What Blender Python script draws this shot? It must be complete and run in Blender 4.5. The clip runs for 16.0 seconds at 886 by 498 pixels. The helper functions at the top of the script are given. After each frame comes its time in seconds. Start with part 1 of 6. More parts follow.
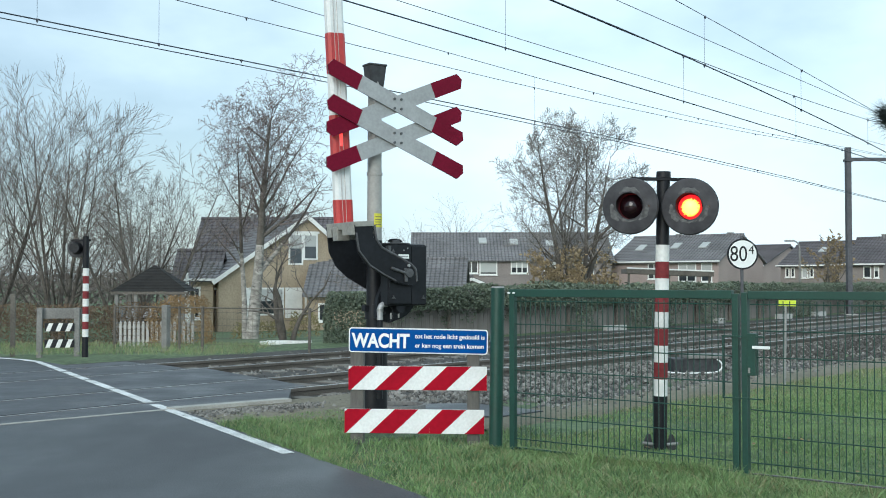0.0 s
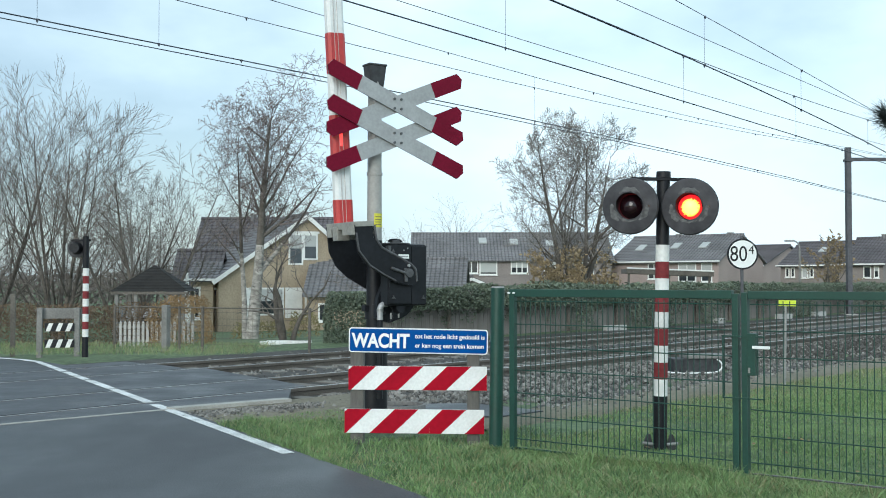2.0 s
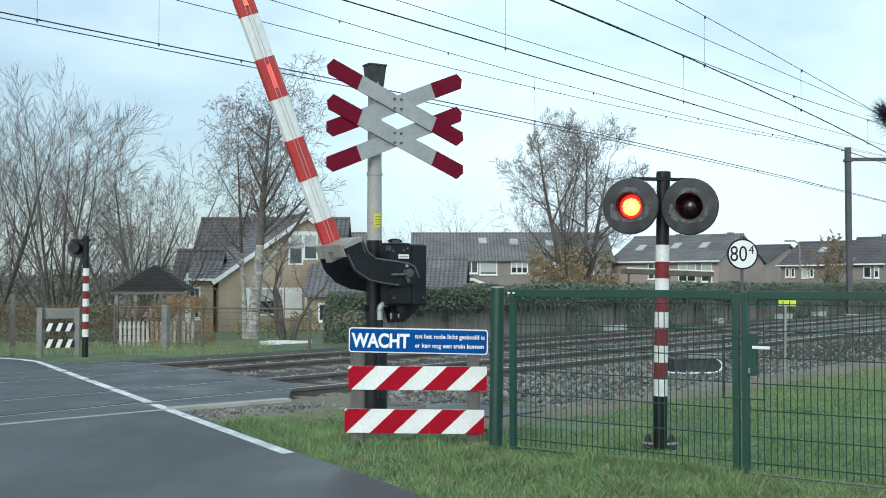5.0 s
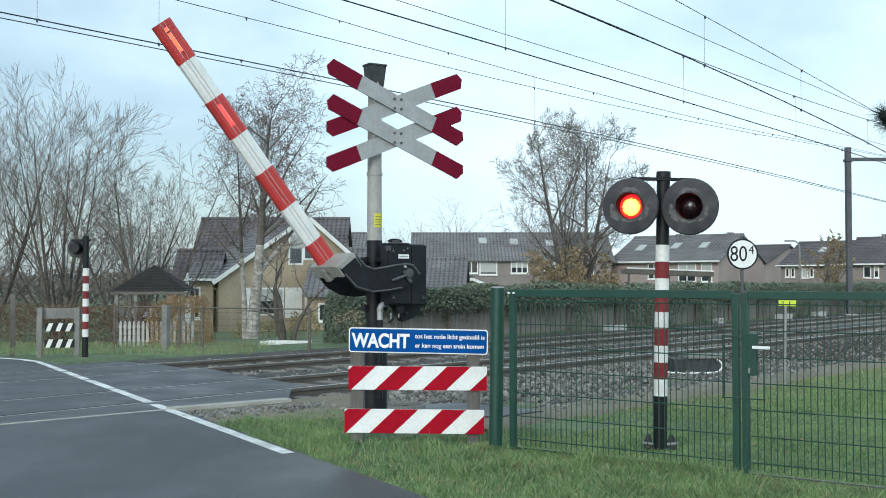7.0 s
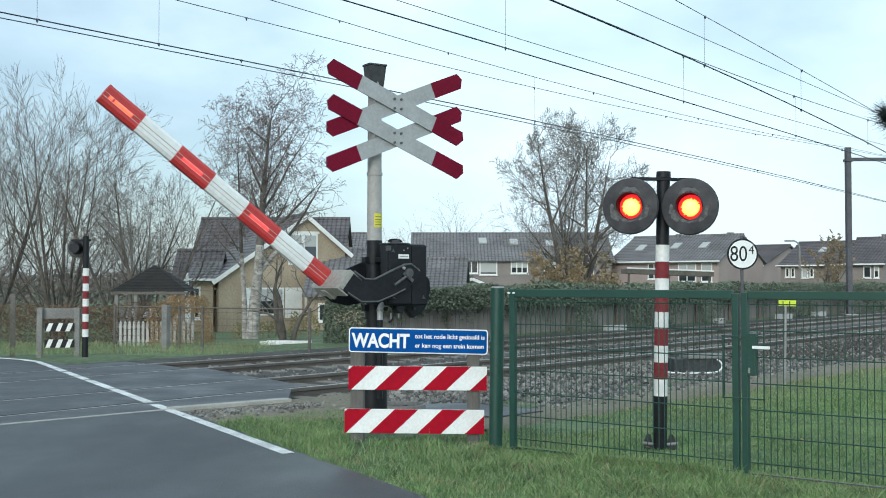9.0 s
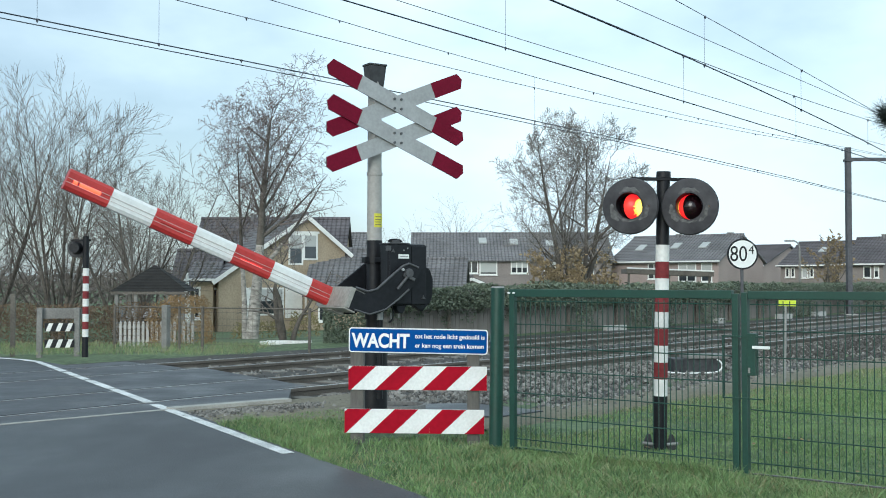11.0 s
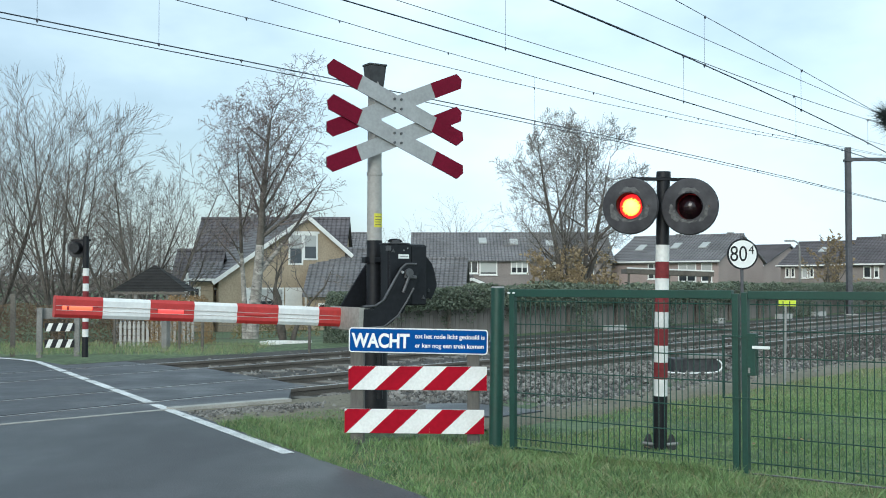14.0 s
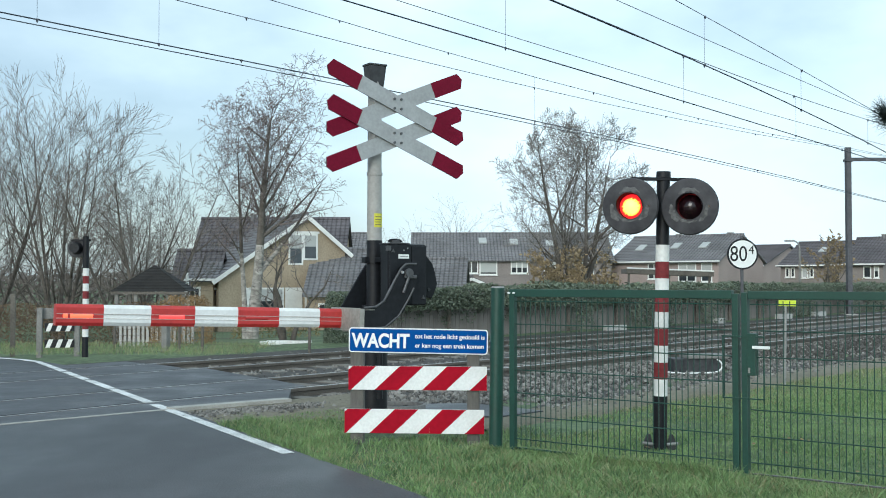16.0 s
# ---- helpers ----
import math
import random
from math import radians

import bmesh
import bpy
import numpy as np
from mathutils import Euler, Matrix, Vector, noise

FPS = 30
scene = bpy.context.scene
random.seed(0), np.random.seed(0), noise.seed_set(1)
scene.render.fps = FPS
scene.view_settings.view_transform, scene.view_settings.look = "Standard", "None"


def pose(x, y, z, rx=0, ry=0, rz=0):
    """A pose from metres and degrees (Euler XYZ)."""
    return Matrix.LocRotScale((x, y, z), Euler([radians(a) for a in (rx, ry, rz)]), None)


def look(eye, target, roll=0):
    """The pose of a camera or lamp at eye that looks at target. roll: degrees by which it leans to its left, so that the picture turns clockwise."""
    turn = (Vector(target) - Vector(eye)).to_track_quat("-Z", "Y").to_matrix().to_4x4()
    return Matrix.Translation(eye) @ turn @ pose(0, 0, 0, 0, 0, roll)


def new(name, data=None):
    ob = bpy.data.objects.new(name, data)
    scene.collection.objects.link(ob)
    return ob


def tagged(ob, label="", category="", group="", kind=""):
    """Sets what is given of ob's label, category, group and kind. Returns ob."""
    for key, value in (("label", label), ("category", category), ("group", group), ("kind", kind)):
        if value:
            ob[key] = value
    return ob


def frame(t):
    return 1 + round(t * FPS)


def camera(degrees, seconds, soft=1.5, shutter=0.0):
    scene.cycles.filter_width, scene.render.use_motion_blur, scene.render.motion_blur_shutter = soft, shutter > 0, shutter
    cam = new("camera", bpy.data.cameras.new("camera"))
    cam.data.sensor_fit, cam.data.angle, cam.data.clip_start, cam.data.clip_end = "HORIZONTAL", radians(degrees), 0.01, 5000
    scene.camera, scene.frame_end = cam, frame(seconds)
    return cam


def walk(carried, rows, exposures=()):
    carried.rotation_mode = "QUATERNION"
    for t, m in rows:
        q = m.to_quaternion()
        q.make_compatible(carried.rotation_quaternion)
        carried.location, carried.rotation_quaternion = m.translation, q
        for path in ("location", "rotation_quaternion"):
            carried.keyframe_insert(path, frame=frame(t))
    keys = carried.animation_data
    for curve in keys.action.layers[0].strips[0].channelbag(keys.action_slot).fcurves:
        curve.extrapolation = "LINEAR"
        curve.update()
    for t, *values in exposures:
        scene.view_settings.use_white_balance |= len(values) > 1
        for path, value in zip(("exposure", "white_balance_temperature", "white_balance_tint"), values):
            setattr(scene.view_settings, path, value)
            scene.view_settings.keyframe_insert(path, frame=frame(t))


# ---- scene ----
cam = camera(2 * math.degrees(math.atan(784 / 1900)), 16.0, soft=1.0)
EYE = pose(0, 0, 1.5, 90 + 1.688, 0, 0)
walk(cam, [(0.0, EYE), (16.0, EYE)], [(0.0, 0.215, 5900, 2.8), (16.0, 0.215, 5900, 2.8)])

# ---- world and sun: bright, thinly overcast winter day ----
world = bpy.data.worlds.new("winter_sky")
scene.world = world
world.use_nodes = True
wn, wl = world.node_tree.nodes, world.node_tree.links
wn.clear()
sky = wn.new("ShaderNodeTexSky")
sky.sky_type = "NISHITA"
sky.sun_disc = False
sky.sun_elevation, sky.sun_rotation = radians(23), radians(202)
sky.air_density, sky.dust_density, sky.ozone_density = 1.0, 1.6, 1.2
sky_gain = wn.new("ShaderNodeVectorMath")
sky_gain.operation = "SCALE"
sky_gain.inputs["Scale"].default_value = 1.0
w_co = wn.new("ShaderNodeTexCoord")
w_map = wn.new("ShaderNodeMapping")
w_map.inputs["Scale"].default_value = (1.0, 1.0, 2.2)
w_map.inputs["Location"].default_value = (0.35, 0.1, 0.05)
w_noise = wn.new("ShaderNodeTexNoise")
w_noise.inputs["Scale"].default_value = 2.1
w_noise.inputs["Detail"].default_value = 6.0
w_noise.inputs["Roughness"].default_value = 0.5
w_ramp = wn.new("ShaderNodeValToRGB")
w_ramp.color_ramp.elements[0].position, w_ramp.color_ramp.elements[0].color = 0.36, (0.36, 0.36, 0.36, 1)
w_ramp.color_ramp.elements[1].position, w_ramp.color_ramp.elements[1].color = 0.60, (0.97, 0.97, 0.97, 1)
w_mix = wn.new("ShaderNodeMix")
w_mix.data_type = "RGBA"
w_mix.inputs["B"].default_value = (9.55, 10.95, 11.6, 1)
w_bg = wn.new("ShaderNodeBackground")
w_bg.inputs["Strength"].default_value = 0.095
w_out = wn.new("ShaderNodeOutputWorld")
wl.new(w_co.outputs["Generated"], w_map.inputs["Vector"])
wl.new(w_map.outputs["Vector"], w_noise.inputs["Vector"])
# thin cloud, denser towards the east
w_sep = wn.new("ShaderNodeSeparateXYZ")
w_add = wn.new("ShaderNodeMath")
w_add.operation, w_add.inputs[1].default_value = "MULTIPLY_ADD", 0.34
wl.new(w_co.outputs["Generated"], w_sep.inputs["Vector"])
wl.new(w_sep.outputs["X"], w_add.inputs[0])
wl.new(w_noise.outputs["Fac"], w_add.inputs[2])
wl.new(w_add.outputs["Value"], w_ramp.inputs["Fac"])
wl.new(sky.outputs["Color"], sky_gain.inputs[0])
wl.new(sky_gain.outputs["Vector"], w_mix.inputs["A"])
wl.new(w_ramp.outputs["Color"], w_mix.inputs["Factor"])
wl.new(w_mix.outputs["Result"], w_bg.inputs["Color"])
wl.new(w_bg.outputs["Background"], w_out.inputs["Surface"])
sun = new("sun", bpy.data.lights.new("sun", "SUN"))
sun.data.energy, sun.data.angle, sun.data.color = 1.5, radians(32), (1.0, 0.95, 0.88)
sun.matrix_basis = look((-24, -60, 27), (0, 0, 0))

# ---- materials ----
def mat(name, color, rough=0.6, metal=0.0, vary=0.25, grain=40.0, blotch=2.0, bump=0.0, tint=None, spec=0.5,
        rand=0.0, coord="Object", emit=None, power=0.0, stretch=(1, 1, 1), island=0.0, sheen=0.0):
    """Procedural surface: a base colour, fine grain and broad blotches that vary it, a fine relief."""
    m = bpy.data.materials.new(name)
    m.use_nodes = True
    nt = m.node_tree
    n, l = nt.nodes, nt.links
    b = n["Principled BSDF"]
    b.inputs["Roughness"].default_value = rough
    b.inputs["Metallic"].default_value = metal
    b.inputs["Specular IOR Level"].default_value = spec
    co = n.new("ShaderNodeTexCoord")
    mp = n.new("ShaderNodeMapping")
    mp.inputs["Scale"].default_value = stretch
    l.new(co.outputs[coord], mp.inputs["Vector"])
    fine, wide = n.new("ShaderNodeTexNoise"), n.new("ShaderNodeTexNoise")
    for t, s, d in ((fine, grain, 5.0), (wide, blotch, 4.0)):
        t.inputs["Scale"].default_value, t.inputs["Detail"].default_value = s, d
        l.new(mp.outputs["Vector"], t.inputs["Vector"])
    mean = n.new("ShaderNodeMath")
    mean.operation = "ADD"
    l.new(fine.outputs["Fac"], mean.inputs[0])
    l.new(wide.outputs["Fac"], mean.inputs[1])
    last = mean.outputs[0]
    lo, hi = 0.74, 1.26
    if rand or island:
        r = n.new("ShaderNodeObjectInfo" if rand else "ShaderNodeNewGeometry")
        mul = n.new("ShaderNodeMath")
        mul.operation = "MULTIPLY_ADD"
        l.new(r.outputs["Random" if rand else "Random Per Island"], mul.inputs[0])
        mul.inputs[1].default_value = rand or island
        l.new(last, mul.inputs[2])
        last = mul.outputs[0]
        hi += rand or island
    rng = n.new("ShaderNodeMapRange")
    rng.inputs["From Min"].default_value, rng.inputs["From Max"].default_value = lo, hi
    l.new(last, rng.inputs["Value"])
    mix = n.new("ShaderNodeMix")
    mix.data_type = "RGBA"
    c2 = tint or color
    mix.inputs["A"].default_value = (*[c * (1 - vary) for c in color], 1)
    mix.inputs["B"].default_value = (*[min(1, c * (1 + vary)) for c in c2], 1)
    l.new(rng.outputs["Result"], mix.inputs["Factor"])
    l.new(mix.outputs["Result"], b.inputs["Base Color"])
    if sheen:
        rr = n.new("ShaderNodeMapRange")
        rr.inputs["From Min"].default_value, rr.inputs["From Max"].default_value = 0.35, 0.65
        rr.inputs["To Min"].default_value, rr.inputs["To Max"].default_value = rough - sheen, rough + sheen
        l.new(wide.outputs["Fac"], rr.inputs["Value"])
        l.new(rr.outputs["Result"], b.inputs["Roughness"])
    if bump:
        bp = n.new("ShaderNodeBump")
        bp.inputs["Strength"].default_value, bp.inputs["Distance"].default_value = bump, 0.01
        l.new(fine.outputs["Fac"], bp.inputs["Height"])
        l.new(bp.outputs["Normal"], b.inputs["Normal"])
    if emit:
        b.inputs["Emission Color"].default_value = (*emit, 1)
        b.inputs["Emission Strength"].default_value = power
    return m


M = {
    "grass_soil": mat("grass_soil", (0.060, 0.095, 0.042), 0.95, vary=0.35, grain=9, blotch=0.5, bump=0.6, tint=(0.10, 0.137, 0.066)),
    "blade": mat("grass_blade", (0.056, 0.158, 0.058), 0.7, vary=0.5, grain=4, blotch=1.3, tint=(0.195, 0.285, 0.110), island=0.8),
    "straw": mat("straw_blade", (0.27, 0.27, 0.14), 0.75, vary=0.3, grain=3, blotch=0.8, island=0.8),
    "asphalt": mat("asphalt", (0.037, 0.040, 0.044), 0.48, vary=0.66, grain=70, blotch=0.5, bump=0.3, stretch=(1.0, 0.5, 1), sheen=0.18),
    "panel": mat("crossing_panel", (0.047, 0.050, 0.056), 0.5, sheen=0.15, vary=0.45, grain=120, blotch=1.1, bump=0.2),
    "kerb": mat("concrete_kerb", (0.36, 0.35, 0.32), 0.85, vary=0.25, grain=60, blotch=3, bump=0.3),
    "line": mat("road_paint", (0.60, 0.61, 0.60), 0.65, vary=0.38, grain=55, blotch=3),
    # far darker than the stones: shade in their gaps is put into this colour
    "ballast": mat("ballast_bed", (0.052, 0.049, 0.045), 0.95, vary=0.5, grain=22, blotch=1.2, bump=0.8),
    "stone": mat("ballast_stone", (0.175, 0.167, 0.153), 0.9, vary=0.9, grain=30, blotch=3, island=1.1),
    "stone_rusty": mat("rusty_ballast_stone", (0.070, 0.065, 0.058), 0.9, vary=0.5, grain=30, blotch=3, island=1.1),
    "rail": mat("rail_rust", (0.096, 0.084, 0.071), 0.75, vary=0.3, grain=50, blotch=2),
    "railhead": mat("rail_head_steel", (0.46, 0.455, 0.45), 0.36, 0.9, vary=0.12, grain=40, blotch=2),
    "sleeper": mat("sleeper_concrete", (0.175, 0.163, 0.145), 0.9, vary=0.25, grain=40, blotch=3, rand=0.3),
    "black": mat("black_paint", (0.010, 0.011, 0.014), 0.5, spec=0.28, vary=0.35, grain=25, blotch=3),
    "black_worn": mat("weathered_black_plastic", (0.024, 0.025, 0.029), 0.6, vary=0.3, grain=14, blotch=5, tint=(0.042, 0.042, 0.045)),
    "grey_pole": mat("grey_painted_steel", (0.34, 0.33, 0.31), 0.5, vary=0.12, grain=30, blotch=3),
    "alu": mat("aluminium_sheet", (0.37, 0.37, 0.37), 0.5, 0.35, vary=0.12, grain=30, blotch=4),
    "plate": mat("galvanised_plate", (0.34, 0.33, 0.30), 0.55, 0.3, vary=0.2, grain=30, blotch=5),
    "boom_white": mat("boom_white", (0.74, 0.75, 0.74), 0.45, vary=0.08, grain=30, blotch=3),
    "boom_red": mat("boom_red", (0.45, 0.034, 0.032), 0.45, vary=0.14, grain=30, blotch=3),
    "sign_red": mat("dark_sign_red", (0.150, 0.004, 0.022), 0.6, spec=0.12, vary=0.12, grain=30, blotch=4),
    "plank_red": mat("board_red", (0.33, 0.002, 0.016), 0.6, spec=0.1, vary=0.12, grain=30, blotch=4),
    "plank_white": mat("board_white", (0.75, 0.76, 0.75), 0.45, vary=0.09, grain=40, blotch=5),
    "post_red": mat("post_faded_red", (0.185, 0.030, 0.034), 0.65, spec=0.2, vary=0.22, grain=30, blotch=6),
    "post_white": mat("post_white", (0.70, 0.70, 0.68), 0.55, vary=0.12, grain=30, blotch=6),
    "blue": mat("sign_blue", (0.001, 0.066, 0.275), 0.6, vary=0.06, grain=20, blotch=3, spec=0.12),
    "white": mat("sign_white", (0.80, 0.81, 0.80), 0.4, vary=0.05, grain=20, blotch=3),
    "recycled": mat("grey_recycled_plank", (0.105, 0.098, 0.09), 0.8, vary=0.25, grain=40, blotch=4, stretch=(1, 1, 0.2), bump=0.2),
    "green": mat("green_coated_steel", (0.010, 0.050, 0.036), 0.45, vary=0.15, grain=40, blotch=4),
    "yellow": mat("yellow_label", (0.62, 0.58, 0.05), 0.5, vary=0.1),
    "lime": mat("lime_marker", (0.62, 0.72, 0.05), 0.5, vary=0.1),
    "steel": mat("galvanised_steel", (0.30, 0.30, 0.29), 0.5, 0.5, vary=0.2, grain=20, blotch=2),
    "disc": mat("worn_black_disc", (0.030, 0.030, 0.036), 0.6, vary=0.22, grain=9, blotch=3.2, tint=(0.052, 0.051, 0.056), spec=0.3),
    "pale_rib": mat("pale_rib", (0.48, 0.42, 0.40), 0.5, vary=0.1),
    "picket": mat("weathered_white_paint", (0.40, 0.39, 0.37), 0.7, vary=0.2),
    "steel_dark": mat("dull_dark_steel", (0.10, 0.10, 0.105), 0.45, 0.4, vary=0.3, grain=30, blotch=6),
    "mast": mat("mast_brown_steel", (0.085, 0.085, 0.095), 0.7, 0.0, vary=0.25, grain=10, blotch=2),
    "wire": mat("copper_wire_dark", (0.03, 0.04, 0.06), 0.6, vary=0.1),
    "lens_dark": mat("dark_red_glass", (0.014, 0.005, 0.007), 0.15, vary=0.2, grain=30, blotch=5),
    "lens_lit": mat("lit_lamp", (0.9, 0.6, 0.10), 0.4, vary=0.05, emit=(1.0, 0.74, 0.13), power=1.7),
    "lens_edge": mat("lit_lamp_edge", (0.9, 0.4, 0.05), 0.4, vary=0.05, emit=(1.0, 0.36, 0.05), power=1.5),
    # red light on the barrel's inner wall, put on the globe's rim as glow
    "lens_rim": mat("barrel_glow_rim", (0.8, 0.05, 0.02), 0.4, vary=0.05, emit=(1.0, 0.016, 0.026), power=0.85),
    "led": mat("lit_red_strip", (0.7, 0.03, 0.04), 0.4, vary=0.05, emit=(1.0, 0.05, 0.04), power=1.6),
    "led_tip": mat("lit_orange_red_strip", (0.8, 0.08, 0.03), 0.4, vary=0.05, emit=(1.0, 0.085, 0.04), power=2.1),
    "led_off": mat("unlit_red_strip", (0.45, 0.034, 0.032), 0.45, vary=0.14),
    "brick_yellow": mat("yellow_brick", (0.37, 0.30, 0.215), 0.9, vary=0.22, grain=12, blotch=0.8),
    "brick_red": mat("red_brown_brick", (0.232, 0.203, 0.190), 0.9, vary=0.2, grain=10, blotch=0.6),
    "brick_pink": mat("pinkish_brick", (0.335, 0.268, 0.245), 0.9, vary=0.15, grain=10, blotch=0.5),
    "roof_dark": mat("dark_roof_tile", (0.110, 0.100, 0.108), 0.7, vary=0.3, grain=6, blotch=0.7),
    "roof_grey": mat("grey_roof_tile", (0.178, 0.174, 0.180), 0.75, vary=0.25, grain=6, blotch=0.6),
    "roof_thatch": mat("weathered_dark_shingle", (0.018, 0.017, 0.016), 0.95, vary=0.35, grain=20, blotch=2),
    "trim_white": mat("white_trim_paint", (0.76, 0.76, 0.73), 0.5, vary=0.07, grain=10, blotch=2),
    "glass": mat("window_glass", (0.03, 0.035, 0.04), 0.06, vary=0.3, grain=2, blotch=0.8, spec=0.8),
    "blind": mat("grey_blind", (0.42, 0.43, 0.42), 0.8, vary=0.06),
    "bark": mat("brown_bark", (0.105, 0.092, 0.080), 0.95, vary=0.4, grain=8, blotch=1.5),
    "bark_light": mat("birch_bark", (0.30, 0.28, 0.255), 0.9, vary=0.6, grain=5, blotch=2.2, stretch=(1, 1, 2)),
    "twig": mat("twig_bark", (0.175, 0.152, 0.138), 0.95, vary=0.3, grain=3, blotch=0.6),
    # paler copy of the twig bark: distance haze put into the colour
    "twig_hazed": mat("hazed_twig_bark", (0.21, 0.195, 0.18), 0.95, vary=0.3, grain=3, blotch=0.6),
    "twig_birch": mat("birch_twig_bark", (0.17, 0.138, 0.132), 0.95, vary=0.3, grain=3, blotch=0.6),
    "leaf_brown": mat("withered_leaf", (0.27, 0.205, 0.12), 0.8, vary=0.4, grain=3, blotch=0.8, island=1.0),
    "leaf_gold": mat("golden_brown_leaf", (0.27, 0.175, 0.085), 0.8, vary=0.4, grain=3, blotch=1.2, island=1.0),
    "faded": mat("faded_chalky_patch", (0.10, 0.10, 0.10), 0.8, vary=0.5, grain=30, blotch=14),
    "leaf_ivy": mat("ivy_leaf", (0.115, 0.142, 0.098), 0.6, vary=0.45, grain=4, blotch=0.9, island=1.0),
    "leaf_beech": mat("copper_beech_leaf", (0.155, 0.105, 0.065), 0.85, vary=0.25, grain=2, blotch=0.5, island=0.9),
    "leaf_yellow": mat("yellowing_leaf", (0.20, 0.175, 0.08), 0.8, vary=0.3, grain=2, blotch=0.6, island=0.8),
    "needle": mat("pine_needle", (0.012, 0.022, 0.018), 0.7, vary=0.4),
    "wood_grey": mat("weathered_fence_board", (0.185, 0.168, 0.150), 0.9, vary=0.25, grain=20, blotch=2, rand=0.5, stretch=(1, 1, 0.15)),
    "wood_old": mat("old_grey_post", (0.13, 0.115, 0.10), 0.9, vary=0.3, grain=20, blotch=2),
    "car_dark": mat("dark_car_paint", (0.02, 0.022, 0.027), 0.25, vary=0.2),
    "screen_sky": mat("painted_sky_reflection", (0.45, 0.46, 0.48), 0.3, vary=0.1),
    "dirt": mat("bare_dirt", (0.158, 0.142, 0.100), 0.95, vary=0.3, grain=18, blotch=0.8, bump=0.4),
    "slab": mat("old_concrete_slab", (0.20, 0.195, 0.185), 0.85, vary=0.25, grain=30, blotch=2),
}

def pantiles(m, period=0.27):
    """Upright joints between the tiles of each course."""
    n, l = m.node_tree.nodes, m.node_tree.links
    b = n["Principled BSDF"]
    co = n.new("ShaderNodeTexCoord")
    wave = n.new("ShaderNodeTexWave")
    wave.wave_type, wave.bands_direction, wave.wave_profile = "BANDS", "X", "SIN"
    wave.inputs["Scale"].default_value = TAU / (20 * period)
    wave.inputs["Distortion"].default_value = 0.6
    l.new(co.outputs["Object"], wave.inputs["Vector"])
    rng = n.new("ShaderNodeMapRange")
    rng.inputs["From Max"].default_value = 0.45
    rng.inputs["To Min"].default_value = 0.55
    l.new(wave.outputs["Fac"], rng.inputs["Value"])
    mul = n.new("ShaderNodeVectorMath")
    mul.operation = "SCALE"
    l.new(b.inputs["Base Color"].links[0].from_socket, mul.inputs[0])
    l.new(rng.outputs["Result"], mul.inputs["Scale"])
    l.new(mul.outputs["Vector"], b.inputs["Base Color"])
    bp = n.new("ShaderNodeBump")
    bp.inputs["Strength"].default_value, bp.inputs["Distance"].default_value = 0.6, 0.03
    l.new(wave.outputs["Fac"], bp.inputs["Height"])
    l.new(bp.outputs["Normal"], b.inputs["Normal"])


# ---- building blocks ----
TAU = 2 * math.pi
pantiles(M["roof_grey"])
pantiles(M["roof_dark"])
TA = (0.668, 0.744)          # direction of the tracks
TN = (-0.744, 0.668)         # across the tracks, away from the viewer
RA = (-0.505, 0.863)         # direction of the road
RM = (0.863, 0.505)          # across the road, to its right edge


def bend(s):
    return 0.0009 * max(0.0, s - 15.0) ** 2


def tr(s, d, z=0.0):
    """A place s metres along the tracks and d metres across them, on their gentle curve."""
    d += bend(s)
    return Vector((TA[0] * s + TN[0] * d, TA[1] * s + TN[1] * d, z))


def rd(a, m, z=0.0):
    """A place a metres along the road and m metres to its right."""
    return Vector((RA[0] * a + RM[0] * m, RA[1] * a + RM[1] * m, z))


def mesh_of(name, verts, faces, mats, idx=None, smooth=False):
    me = bpy.data.meshes.new(name)
    me.from_pydata([tuple(v) for v in verts], [], faces)
    for m in (mats if isinstance(mats, (list, tuple)) else [mats]):
        me.materials.append(m)
    if idx is not None:
        me.polygons.foreach_set("material_index", idx)
    if smooth:
        me.polygons.foreach_set("use_smooth", [True] * len(faces))
    me.update()
    return me


def part(name, bm, material, parent, label=""):
    """One bmesh, or ready mesh, as one object under a thing or a part."""
    if isinstance(bm, bmesh.types.BMesh):
        me = bpy.data.meshes.new(name)
        bm.to_mesh(me)
        bm.free()
        for m in (material if isinstance(material, (list, tuple)) else [material]):
            me.materials.append(m)
    else:
        me = bm
    ob = new(name, me)
    ob.parent = parent
    if label:
        ob["label"] = label
    return ob


def thing(name, m, label, category, group="", kind=""):
    ob = new(name)
    ob.empty_display_size = 0.1
    ob.matrix_basis = m
    return tagged(ob, label, category, group, kind)


def box(bm, x0, x1, y0, y1, z0, z1, bevel=0.0, m=None, mi=0):
    r = bmesh.ops.create_cube(bm, size=1.0)
    vs = r["verts"]
    bmesh.ops.scale(bm, vec=(x1 - x0, y1 - y0, z1 - z0), verts=vs)
    bmesh.ops.translate(bm, vec=((x0 + x1) / 2, (y0 + y1) / 2, (z0 + z1) / 2), verts=vs)
    fs = list({f for v in vs for f in v.link_faces})
    for f in fs:
        f.material_index = mi
    if m is not None:
        bmesh.ops.transform(bm, matrix=m, verts=vs)
    if bevel:
        es = list({e for v in vs for e in v.link_edges})
        bmesh.ops.bevel(bm, geom=es, offset=bevel, segments=2, affect="EDGES", profile=0.6)
    return bm


def bx(*a, **k):
    return box(bmesh.new(), *a, **k)


